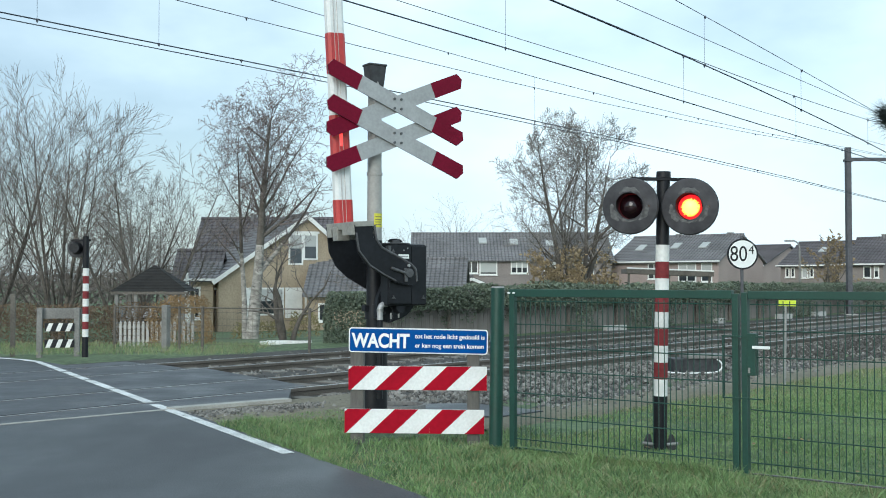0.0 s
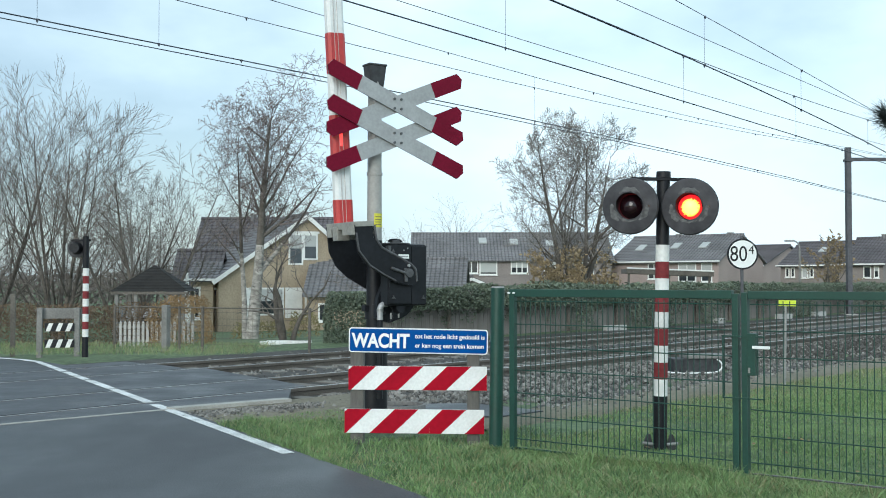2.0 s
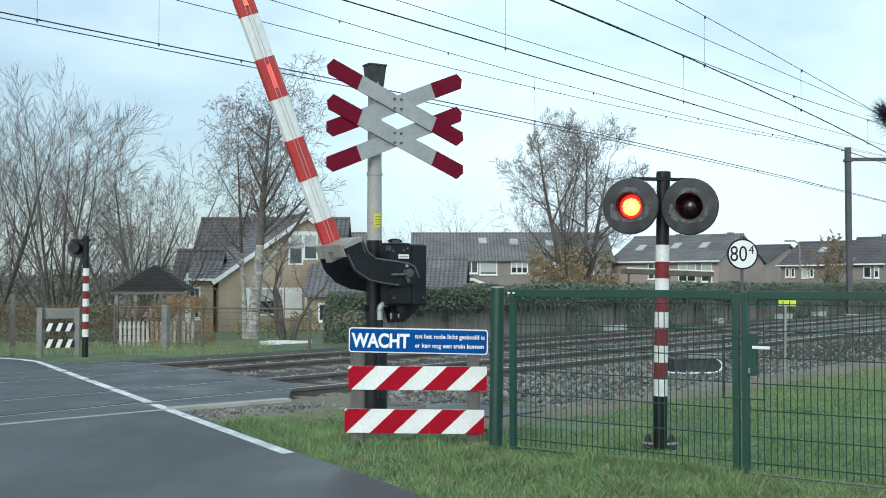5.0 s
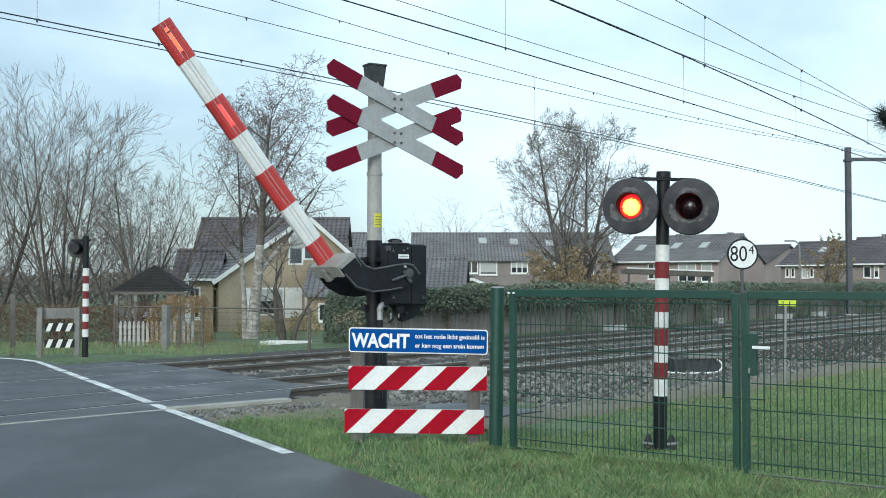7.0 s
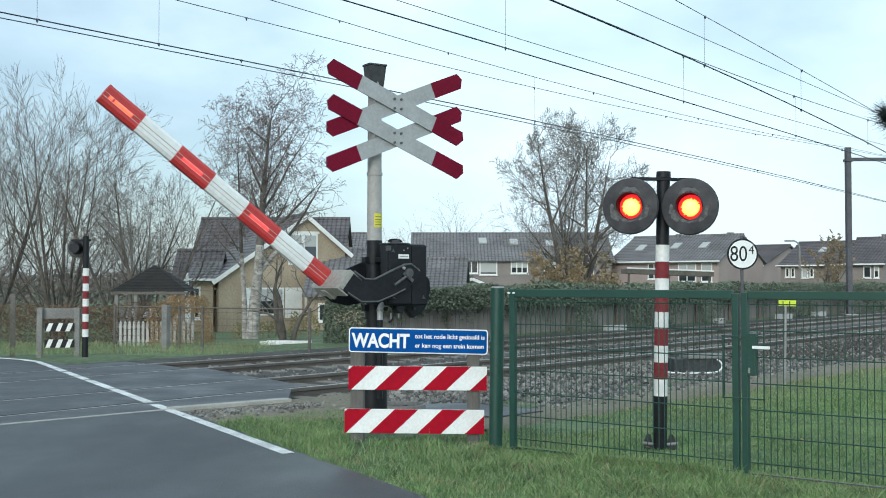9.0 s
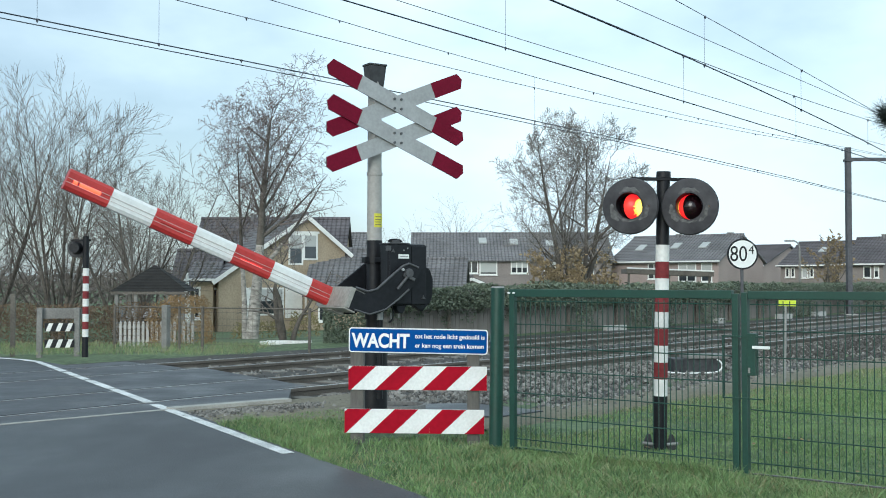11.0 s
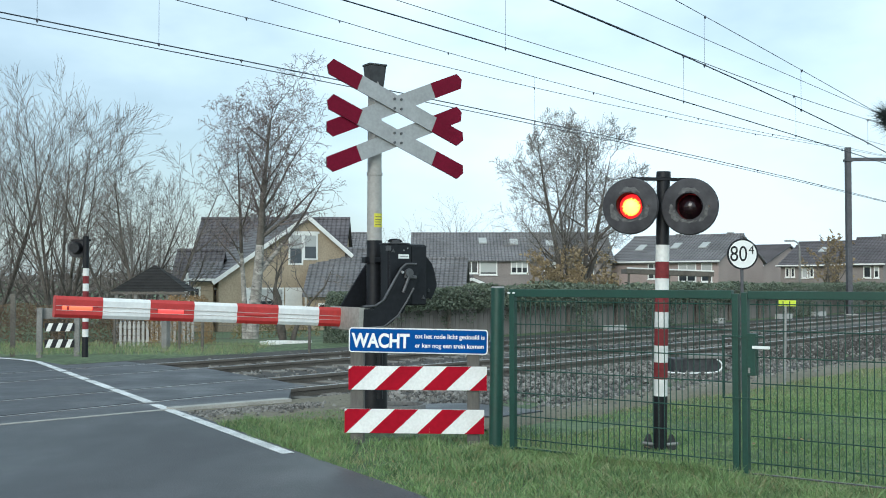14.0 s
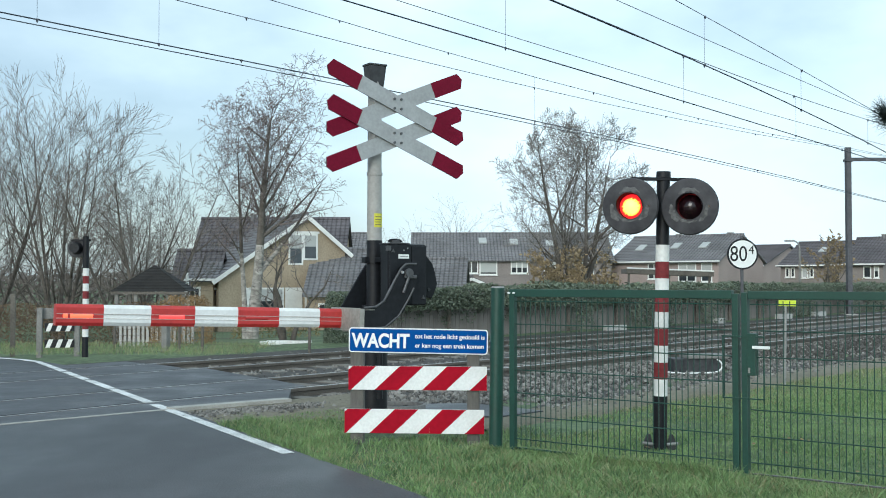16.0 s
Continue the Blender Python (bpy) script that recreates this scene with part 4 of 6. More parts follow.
def house(origin, yaw, L, D, base, eave, ridge, wall, roof, label, wins=(), skylights=(), chimney=(), ridge_at=0.5, back_eave=None, gable_trim=False, gutter=True):
    """A gabled house: x along its ridge from 0 to L, its front at y = 0."""
    t = thing("house", pose(origin[0], origin[1], 0, 0, 0, yaw), label, "house")
    be = eave if back_eave is None else back_eave
    yr = D * ridge_at
    bm = bmesh.new()
    pts = [(0, base), (D, base), (D, be), (yr, ridge), (0, eave)]
    a = [bm.verts.new((0, y, z)) for y, z in pts]
    b = [bm.verts.new((L, y, z)) for y, z in pts]
    bm.faces.new(a)
    bm.faces.new(b[::-1])
    for i in range(5):
        bm.faces.new((a[i], b[i], b[(i + 1) % 5], a[(i + 1) % 5]))
    bmesh.ops.recalc_face_normals(bm, faces=bm.faces)
    part("wall", bm, wall, t)
    vs, fs = roof_mesh(0, L, 0, eave + 0.12, yr, ridge + 0.14, D, be + 0.12)
    r = part("roof", mesh_of("roof", vs, fs, roof), None, t)
    part("ridge_cap", tb((-0.2, yr, ridge + 0.16), (L + 0.2, yr, ridge + 0.16), 0.11, 0.11, 8), roof, r)
    if gutter:
        part("gutter", bx(-0.25, L + 0.25, -0.46, -0.30, eave - 0.06, eave + 0.05, 0.02), M["trim_white"], t, "white gutter board")
    for x0, x1, z0, z1, n, bl in wins:
        window(t, x0, x1, z0, z1, 0.0, n, bl)
    sl = math.atan2(ridge - eave, yr)
    for x, f in skylights:
        y, z = yr * f, eave + (ridge - eave) * f + 0.22
        o = part("skylight", bx(-0.32, 0.32, -0.48, 0.48, -0.05, 0.05, 0.01), M["blind"], r, "pale skylight")
        o.matrix_basis = pose(x, y, z, math.degrees(sl), 0, 0)
    for x, h in chimney:
        c = part("chimney", bx(x - 0.18, x + 0.18, yr - 0.2, yr + 0.2, ridge - 0.4, ridge + h + 0.1, 0.02), M["roof_grey"], t)
        part("chimney_cap", bx(x - 0.21, x + 0.21, yr - 0.23, yr + 0.23, ridge + h + 0.1, ridge + h + 0.15, 0.0), M["kerb"], c)
    if gable_trim:
        for sx in (-0.22, L + 0.22):
            for ya, za, yb_, zb_ in ((-0.35, eave + 0.12 - 0.35 * (ridge - eave) / yr, yr, ridge + 0.14), (D + 0.35, be + 0.12 - 0.35 * (ridge - be) / (D - yr), yr, ridge + 0.14)):
                p0, p1 = Vector((sx, ya, za - 0.12)), Vector((sx, yb_, zb_ - 0.12))
                d = (p1 - p0)
                m = Matrix.Translation((p0 + p1) / 2) @ d.to_track_quat("Z", "X").to_matrix().to_4x4()
                g = bx(-0.10, 0.10, -0.03, 0.03, -d.length / 2, d.length / 2)
                bmesh.ops.transform(g, matrix=m, verts=g.verts)
                part("barge_board", g, M["trim_white"], t, "white barge board")
    return t


def build_houses():
    # yellow-brick house: the wing whose gable faces the railway, and the main block behind it
    w = house((-5.10, 55.76), 114, 10.0, 6.55, -1.2, 3.04, 4.75, M["brick_yellow"], M["roof_grey"], "yellow-brick house wing with a white-trimmed gable", gable_trim=True,
              ridge_at=0.3176, back_eave=1.62, gutter=False)
    # windows of the gable lie in its end wall at x = 0, which faces the tracks
    def gable_window(y0, y1, z0, z1, n, bl=0.0):
        q = part("window", bx(-0.05, 0.04, y0, y1, z0, z1), M["trim_white"], w, "white-framed window")
        wd = (y1 - y0 - 0.09) / n
        for i in range(n):
            a = y0 + 0.09 + i * wd
            part("pane", bx(-0.058, -0.045, a, a + wd - 0.09, z0 + 0.09, z1 - 0.09), M["glass"], q, "dark window pane")
            if bl:
                part("blind", bx(-0.066, -0.059, a, a + wd - 0.09, z1 - 0.09 - (z1 - z0) * bl, z1 - 0.09), M["blind"], q, "grey lowered blind")
    gable_window(1.48, 2.25, 2.55, 3.9, 1, 0.42)
    gable_window(2.25, 3.02, 2.30, 3.9, 1, 0.42)
    part("lintel", bx(-0.07, 0.0, 1.40, 3.1, 3.9, 4.02), M["trim_white"], w)
    gable_window(3.25, 4.78, -0.25, 1.15, 1, 0.42)
    for y0, y1 in ((4.83, 5.28), (2.28, 3.18), (1.98, 2.15)):
        part("shutter", bx(-0.05, 0.0, y0, y1, -0.4, 1.15, 0.01), M["trim_white"], w, "white panel beside the window")
    house((-14.1, 60.0), 0, 8.4, 7.0, -1.2, 2.0, 5.0, M["brick_yellow"], M["roof_dark"], "main block of a yellow-brick house with a dark roof",
          wins=((0.4, 1.6, 0.2, 1.5, 2, 0.0),), chimney=((2.9, 0.30),))
    house((-13.6, 54.0), 0, 2.1, 3.5, -1.2, 1.1, 2.9, M["brick_yellow"], M["roof_dark"], "small dark-roofed porch at the side of the house", wins=((0.3, 0.9, -0.3, 0.9, 1, 0.0),))
    house((-12.5, 53.2), 0, 1.1, 3.0, -1.2, 1.55, 2.2, M["brick_yellow"], M["roof_grey"], "bay of the yellow-brick house with white posts", wins=((0.15, 0.5, -0.4, 1.2, 1, 0.0),))
    house((-6.65, 52.5), 0, 4.6, 4.2, -1.2, 0.85, 2.98, M["brick_yellow"], M["roof_grey"], "low annex with a grey tiled roof", ridge_at=0.95, gutter=False,
          wins=((0.55, 0.95, -0.5, 0.4, 1, 0.0),))
    house((-9.2, 78.0), 0, 3.6, 6.0, -1.2, 3.4, 4.9, M["brick_red"], M["roof_grey"], "grey tiled roof of a house behind the trees")
    house((-1.6, 62.0), -4, 2.75, 5.0, -1.2, 1.2, 2.66, M["brick_red"], M["roof_grey"], "low grey-roofed garage behind the board fence", gutter=False)
    # terraces across the gardens
    house((-2.4, 84.0), 0, 15.6, 8.0, -1.2, 3.15, 5.2, M["brick_red"], M["roof_grey"], "brick terrace with a long grey tiled roof",
          wins=((4.1, 5.15, 2.05, 3.08, 2, 0.0), (5.25, 6.65, 1.95, 3.08, 1, 0.75), (7.7, 9.05, 2.05, 3.05, 3, 0.45), (10.3, 11.2, 1.75, 2.95, 1, 0.3), (13.0, 14.2, 1.75, 2.95, 2, 0.3)),
          skylights=((8.1, 0.62), (5.6, 0.66), (11.0, 0.55)), chimney=((4.2, 0.12), (11.6, 0.2)), gutter=False)
    house((3.4, 72.0), 90, 4.0, 2.9, -1.2, 1.0, 1.6, M["brick_red"], M["roof_dark"], "garden shed with a white-edged gable", gable_trim=True, gutter=False)
    c = house((13.4, 85.6), -40, 9.2, 8.0, -1.2, 2.95, 4.9, M["brick_pink"], M["roof_grey"], "brick end-of-terrace house with a blank gable wall",
              wins=((3.3, 4.4, 1.6, 2.85, 2, 0.0), (5.9, 7.4, 1.4, 2.85, 2, 0.3), (7.8, 8.7, 1.4, 2.85, 1, 0.4)), skylights=((1.6, 0.5), (4.6, 0.55), (7.0, 0.55)), chimney=((3.9, 0.2), (8.3, 0.2)))
    house((24.0, 101.5), -40, 6.5, 12.0, -1.2, 2.85, 4.72, M["brick_pink"], M["roof_dark"], "brick house with a steep dark roof")
    house((27.2, 86.5), -42, 4.4, 8.0, -1.2, 2.7, 4.5, M["brick_red"], M["roof_dark"], "brick terrace house with small white windows",
          wins=((0.4, 0.75, 1.75, 2.55, 1, 0.0), (0.85, 1.2, 1.75, 2.55, 1, 0.0), (1.75, 2.3, 1.7, 2.6, 1, 0.8), (2.4, 2.75, 1.75, 2.55, 1, 0.0)), skylights=((2.6, 0.6),))
    house((30.7, 83.3), -42, 3.4, 8.6, -1.2, 2.75, 4.75, M["brick_red"], M["roof_dark"], "dark-roofed terrace beyond the hedge", wins=((1.9, 2.5, 1.7, 2.6, 1, 0.0), (2.7, 3.1, 1.7, 2.6, 1, 0.3)), chimney=((2.0, 0.3),))
    # slim white parasol, furled, beside the house
    t = thing("furled_parasol", pose(-11.2, 47.0, -1.1), "furled pale garden parasol beside the house", "parasol")
    part("pole", tb((0, 0, 0), (0, 0, 1.2), 0.03, 0.03, 8), M["slab"], t)
    part("canopy", tb((0, 0, 0.75), (0, 0, 2.95), 0.20, 0.05, 10), M["trim_white"], t, "folded white canopy")
    # flat carport roof in front of the terrace
    t = thing("carport", pose(11.9, 70.0, 0.08, 0, 2.2, -4), "flat carport with a white edge and dark beams", "carport")
    part("roof_edge", bx(0, 5.6, 0, 0.1, 2.21, 2.30), M["trim_white"], t)
    part("roof_deck", bx(0, 5.6, 0.03, 4.0, 1.9, 2.2), M["wood_old"], t)
    for x in (0.1, 2.7, 5.3):
        part("post", bx(x, x + 0.14, 0.2, 0.34, -1.2, 2.0), M["wood_old"], t)


build_houses()


# ---- bare trees and shrubs ----
def grow_tree(rng, height, trunk_r, stems, counts, spread, droop, first, twist=0.25, lean=0.0, limb_len=0.55, rise=0.05, thin=0.006, sub=0.5, crown=None):
    """Tapered stems that fork into limbs, branches and fine twigs. Returns the mesh data of the thick and of the fine wood."""
    out = ([[], []], [[], []])
    def seg(level, p0, p1, r0, r1):
        vs, fs = out[0 if level <= 1 else 1]
        n = (8, 6, 4, 3, 3)[min(level, 4)]
        d = (p1 - p0).normalized()
        u = d.orthogonal()
        v = d.cross(u)
        b = len(vs)
        for p, r in ((p0, r0), (p1, r1)):
            for k in range(n):
                a = TAU * k / n
                q = p + u * (r * math.cos(a)) + v * (r * math.sin(a))
                vs.append((q.x, q.y, q.z))
        for k in range(n):
            fs.append((b + k, b + (k + 1) % n, b + n + (k + 1) % n, b + n + k))
    def branch(level, p, d, length, r):
        n = (9, 6, 5, 4, 3)[min(level, 4)]
        if crown and level:
            cx, cz, rx, rz = crown
            for _ in range(5):
                q = p + d * length
                low = rz * (1.0 if q.z > cz else 0.85)
                if math.hypot(q.x - cx, q.y) ** 2 / rx ** 2 + (q.z - cz) ** 2 / low ** 2 < rng.uniform(0.85, 1.1):
                    break
                length *= 0.78
        pts, rad = [p], [r]
        for i in range(n):
            d = d + Vector((rng.gauss(0, 1), rng.gauss(0, 1), rng.gauss(0, 1))) * twist * (0.35 if level == 0 else 0.6)
            d.z += (rise if level <= 2 else -droop) if level else 0.05
            d.normalize()
            p = p + d * (length / n)
            pts.append(p)
            rad.append(max(thin * 0.7, r * (1 - 0.96 * (i + 1) / n)))
        for i in range(n):
            seg(level, pts[i], pts[i + 1], rad[i], rad[i + 1])
        if level >= len(counts):
            return
        for i in range(counts[level]):
            f = first + (1 - first) * (i + rng.random()) / counts[level] if level == 0 else 0.18 + 0.8 * (i + rng.random()) / counts[level]
            k = min(n - 1, int(f * n))
            q = pts[k].lerp(pts[k + 1], f * n - k)
            ax = (pts[k + 1] - pts[k]).normalized()
            side = ax.orthogonal()
            side.rotate(Matrix.Rotation(rng.random() * TAU, 3, ax))
            ang = radians(rng.uniform(24, 58) * spread)
            dd = ax * math.cos(ang) + side * math.sin(ang)
            l2 = length * (limb_len if level == 0 else sub) * rng.uniform(0.65, 1.15) * (1.15 - 0.55 * f)
            branch(level + 1, q, dd, l2, max(thin, rad[k] * rng.uniform(0.40, 0.60)))
    for i in range(stems):
        a = TAU * i / stems + rng.random()
        tilt = lean * rng.uniform(0.5, 1.2)
        d = Vector((math.cos(a) * tilt, math.sin(a) * tilt, 1)).normalized()
        branch(0, Vector((math.cos(a), math.sin(a), 0)) * (0.12 * (stems > 1)), d, height * rng.uniform(0.8, 1.0), trunk_r * rng.uniform(0.75, 1.1))
    return out


def tree(x, y, z, seed, label, bark, twig, name="tree", upper=None, **k):
    rng = random.Random(seed)
    (a, b) = grow_tree(rng, **k)
    t = thing(name, pose(x, y, z), label, "tree" if name == "tree" else "shrub")
    if upper:
        # pale bark low on the stem, darker limbs above
        idx = [1 if a[0][f[0]][2] > 3.4 + noise.noise(Vector(a[0][f[0]])) or abs(a[0][f[0]][0]) + abs(a[0][f[0]][1]) > 0.9 else 0 for f in a[1]]
        part("trunk", mesh_of("trunk", a[0], a[1], [bark, upper], idx, smooth=True), None, t)
    else:
        part("trunk", mesh_of("trunk", a[0], a[1], bark, smooth=True), None, t)
    part("crown", mesh_of("crown", b[0], b[1], twig), None, t)
    return t, a, b


def leaf_data(rng, where, n, size):
    vs, fs = [], []
    for _ in range(n):
        p = where(rng)
        u = Vector((rng.gauss(0, 1), rng.gauss(0, 1), rng.gauss(0, 1))).normalized()
        v = u.orthogonal().normalized()
        v.rotate(Matrix.Rotation(rng.random() * TAU, 3, u))
        s = size * rng.uniform(0.5, 1.2)
        b = len(vs)
        for q in (p - v * s, p + u.cross(v) * s * 0.55 + u * s * 0.15, p + v * s, p - u.cross(v) * s * 0.55 + u * s * 0.15):
            vs.append((q.x, q.y, q.z))
        fs.append((b, b + 1, b + 2, b + 3))
    return vs, fs


def build_trees():
    L1 = "tall bare multi-stemmed tree with upright winter branches"
    for x, y, s, h, st, ln in ((-18.3, 43.0, 3, 8.9, 5, 0.48), (-15.2, 42.5, 4, 9.4, 5, 0.44), (-12.7, 43.0, 6, 7.3, 2, 0.50)):
        tree(x, y, -0.95, s, L1, M["bark"], M["twig"], height=h, trunk_r=0.078, stems=st, counts=(11, 8, 5), spread=0.78, droop=-0.10, first=0.14, twist=0.07, lean=ln, limb_len=0.50, rise=0.08, sub=0.56, thin=0.0058)
    tree(-11.2, 41.0, -0.95, 21, "slender bare tree with crooked upright branches", M["bark"], M["twig"], height=7.4, trunk_r=0.075, stems=2, counts=(9, 7, 5), spread=0.85, droop=-0.05, first=0.3, twist=0.14, lean=0.5, limb_len=0.5, sub=0.55, thin=0.006)
    tree(-17.2, 60.0, -1.2, 23, "dense rounded bare tree further back in the gardens", M["twig_hazed"], M["twig_hazed"], height=8.0, trunk_r=0.10, stems=4, counts=(14, 9, 6), spread=1.0, droop=0.02, first=0.2, twist=0.12, lean=0.22, limb_len=0.42, sub=0.5, thin=0.007)
    # dense dark scrub behind the left trees
    tree(-16.5, 46.0, -1.0, 31, "dense bare thicket behind the trees", M["bark"], M["twig"], name="thicket", height=5.2, trunk_r=0.06, stems=6, counts=(7, 5, 4), spread=0.8, droop=0.0, first=0.15, twist=0.25, lean=0.7)
    tree(-12.4, 46.5, -1.0, 32, "dense bare thicket behind the trees", M["bark"], M["twig"], name="thicket", height=6.0, trunk_r=0.06, stems=6, counts=(7, 5, 4), spread=0.8, droop=0.0, first=0.15, twist=0.25, lean=0.6)
    tree(-20.0, 45.0, -1.0, 33, "dense bare thicket behind the trees", M["bark"], M["twig"], name="thicket", height=5.4, trunk_r=0.06, stems=6, counts=(7, 5, 4), spread=0.8, droop=0.0, first=0.15, twist=0.25, lean=0.7)
    LB = "bare birch with a pale trunk and drooping fine twigs"
    BK = dict(stems=1, spread=1.12, droop=0.12, twist=0.10, limb_len=0.62, rise=0.05, sub=0.54, thin=0.0055, upper=M["bark"])
    t, a, b = tree(-6.45, 36.0, -0.95, 41, LB, M["bark_light"], M["twig_birch"], height=9.9, trunk_r=0.16, counts=(20, 9, 7, 3), first=0.30, crown=(-0.05, 6.6, 3.0, 4.2), **BK)
    t.matrix_basis = pose(-6.45, 36.0, -0.95, 0, 8.5, 0)
    tree(-6.75, 36.8, -0.95, 43, LB, M["bark_light"], M["twig_birch"], height=9.2, trunk_r=0.09, counts=(15, 8, 7, 3), first=0.34, crown=(0.3, 6.4, 2.5, 3.6), **BK)
    tree(-4.55, 31.0, -0.6, 45, "small crooked bare fruit tree", M["bark"], M["twig"], height=3.6, trunk_r=0.075, stems=3, counts=(5, 4, 3), spread=1.1, droop=0.0, first=0.3, twist=0.4, lean=0.3, limb_len=0.5)
    t, a, b = tree(6.85, 55.0, -1.1, 51, "bare rounded tree with a few withered brown leaves", M["bark"], M["twig_hazed"], height=11.2, trunk_r=0.15, stems=4, counts=(14, 9, 8, 3), spread=1.05, droop=-0.05, first=0.15, twist=0.06, lean=0.30, limb_len=0.60, rise=0.06, crown=(0.0, 6.6, 4.9, 5.3), sub=0.52, thin=0.0072)
    rng = random.Random(5)
    low = [v for v in b[0] if 1.6 < v[2] < 4.2]
    vs, fs = leaf_data(rng, lambda r: Vector(r.choice(low)) + Vector((r.gauss(0, 0.12), r.gauss(0, 0.12), r.gauss(0, 0.12))), 2600, 0.10)
    part("foliage", mesh_of("foliage", vs, fs, M["leaf_brown"]), None, t, "withered brown leaves")
    t, a, b = tree(5.2, 50.0, -1.0, 55, "low shrub with yellow-brown autumn leaves", M["bark"], M["twig"], name="shrub", height=3.6, trunk_r=0.05, stems=6, counts=(7, 5), spread=0.9, droop=0.0, first=0.2, lean=0.5)
    vs, fs = leaf_data(rng, lambda r: Vector(r.choice(b[0])), 4200, 0.10)
    part("foliage", mesh_of("foliage", vs, fs, M["leaf_brown"]), None, t, "yellow-brown leaves")
    t, a, b = tree(24.6, 68.0, -1.0, 56, "young tree with thinning yellow-brown leaves", M["bark"], M["twig"], height=4.9, trunk_r=0.08, stems=3, counts=(10, 6, 3), spread=0.7, droop=0.0, first=0.2, lean=0.25)
    vs, fs = leaf_data(rng, lambda r: Vector(r.choice(b[0])), 2600, 0.085)
    part("foliage", mesh_of("foliage", vs, fs, M["leaf_brown"]), None, t, "thinning yellow-brown leaves")
    for x, y, s, h in ((-3.6, 92, 61, 7.0), (0.9, 95, 62, 9.0), (2.9, 96, 63, 8.6), (-5.5, 90, 64, 7.0), (9.5, 92, 65, 7.5)):
        tree(x, y, -1.2, s, "distant bare tree rising behind the roofs", M["bark"], M["twig"], height=h, trunk_r=0.1, stems=3, counts=(9, 6), spread=0.9, droop=0.0, first=0.3, lean=0.3)


build_trees()


# ---- hedges and garden edges ----
def leaf_hedge(name, label, where, n, size, material, seed, cat="hedge"):
    rng = random.Random(seed)
    vs, fs = leaf_data(rng, where, n, size)
    o = new(name, mesh_of(name, vs, fs, material))
    return tagged(o, label, cat, kind="stuff")


def build_hedges():
    def along_track(s0, s1, d0, wid, zt, zb):
        def f(r):
            s = s0 + (s1 - s0) * r.random() ** 1.35
            top = zt + 0.16 * noise.noise(Vector((s * 0.45, 0, 3))) + 0.10 * noise.noise(Vector((s * 1.7, 0, 7)))
            lobe = noise.noise(Vector((s * 0.30, 5.0, 0)))
            zlow = zb + (0.85 if lobe < 0.06 else 0.0)
            k = r.random()
            z = top - (top - zlow) * k * (k if r.random() < 0.5 else 1)
            return tr(s, d0 + wid * (r.random() - 0.5) - 0.25 * (lobe > 0.05) * r.random(), z)
        return f
    leaf_hedge("ivy_hedge", "dark ivy hanging over a weathered board fence", along_track(18.6, 66, 18.78, 0.5, 1.30, -0.1), 38000, 0.046, M["leaf_ivy"], 71)
    def creeper(r):
        s = 18.6 + 46 * r.random() ** 1.35
        k = max(0.0, 0.45 + noise.noise(Vector((s * 1.1, 2.0, 8.0))))
        return tr(s + r.gauss(0, 0.1), 18.93 + r.gauss(0, 0.03), 1.15 - 1.25 * k * r.random())
    leaf_hedge("creeper", "thin ivy runners over the weathered boards", creeper, 9000, 0.042, M["leaf_ivy"], 70, "ivy")
    leaf_hedge("ivy_hedge", "dark evergreen hedge behind the fence", along_track(24, 110, 20.2, 1.0, 1.36, 0.4), 12000, 0.10, M["leaf_ivy"], 72)
    def bush(cx, cy, rx, ry, z0, z1, taper=0.55, rough=0.25):
        def f(r):
            while True:
                a, b, c = r.uniform(-1, 1), r.uniform(-1, 1), r.random()
                q = abs(a) ** 3 + abs(b) ** 3
                lim = 1 - taper * c ** 3 + rough * noise.noise(Vector((a * 2, b * 2, c * 3 + cx)))
                if q < lim and (q > 0.35 or c > 0.7):
                    return Vector((cx + a * rx, cy + b * ry, z0 + (z1 - z0) * c))
        return f
    leaf_hedge("evergreen_bush", "dense dark green rounded bush beside the tracks", bush(-2.36, 27.0, 0.66, 0.7, -0.3, 1.22), 9500, 0.040, M["leaf_ivy"], 73, "bush")
    def beech(x0, x1, y0, y1, zt):
        def f(r):
            k = r.random()
            x = x0 + (x1 - x0) * k
            top = zt + 0.22 * noise.noise(Vector((x * 0.8, 2, 0)))
            return Vector((x + r.gauss(0, 0.1), y0 + (y1 - y0) * k + r.gauss(0, 0.3), -0.5 + (top + 0.5) * r.random() ** 0.8))
        return f
    leaf_hedge("beech_hedge", "copper-brown beech hedge keeping its winter leaves", beech(-15.5, -8.6, 32.0, 33.5, 0.80), 15000, 0.036, M["leaf_beech"], 74)
    leaf_hedge("garden_shrub", "yellowing garden shrub in front of the house", bush(-7.3, 30.0, 0.9, 0.7, -0.6, 1.1, 1.0, 0.9), 8000, 0.030, M["leaf_gold"], 75, "shrub")
    leaf_hedge("garden_shrub", "yellow-green garden shrub below the house", bush(-4.7, 36.5, 0.55, 0.6, -0.8, 0.45), 1100, 0.045, M["leaf_yellow"], 76, "shrub")
    leaf_hedge("garden_shrub", "yellow-green garden shrub below the house", bush(-6.5, 38.0, 1.0, 0.8, -0.9, 0.05), 1000, 0.06, M["leaf_yellow"], 77, "shrub")
    def band(x0, x1, y, dep, zt):
        def f(r):
            x = r.uniform(x0, x1)
            top = zt * (0.75 + 0.45 * noise.noise(Vector((x * 0.16, y, 0))) + 0.2 * noise.noise(Vector((x * 0.7, y, 4))))
            return Vector((x, y + r.uniform(0, dep), -1.3 + (top + 1.3) * r.random() ** 0.7))
        return f
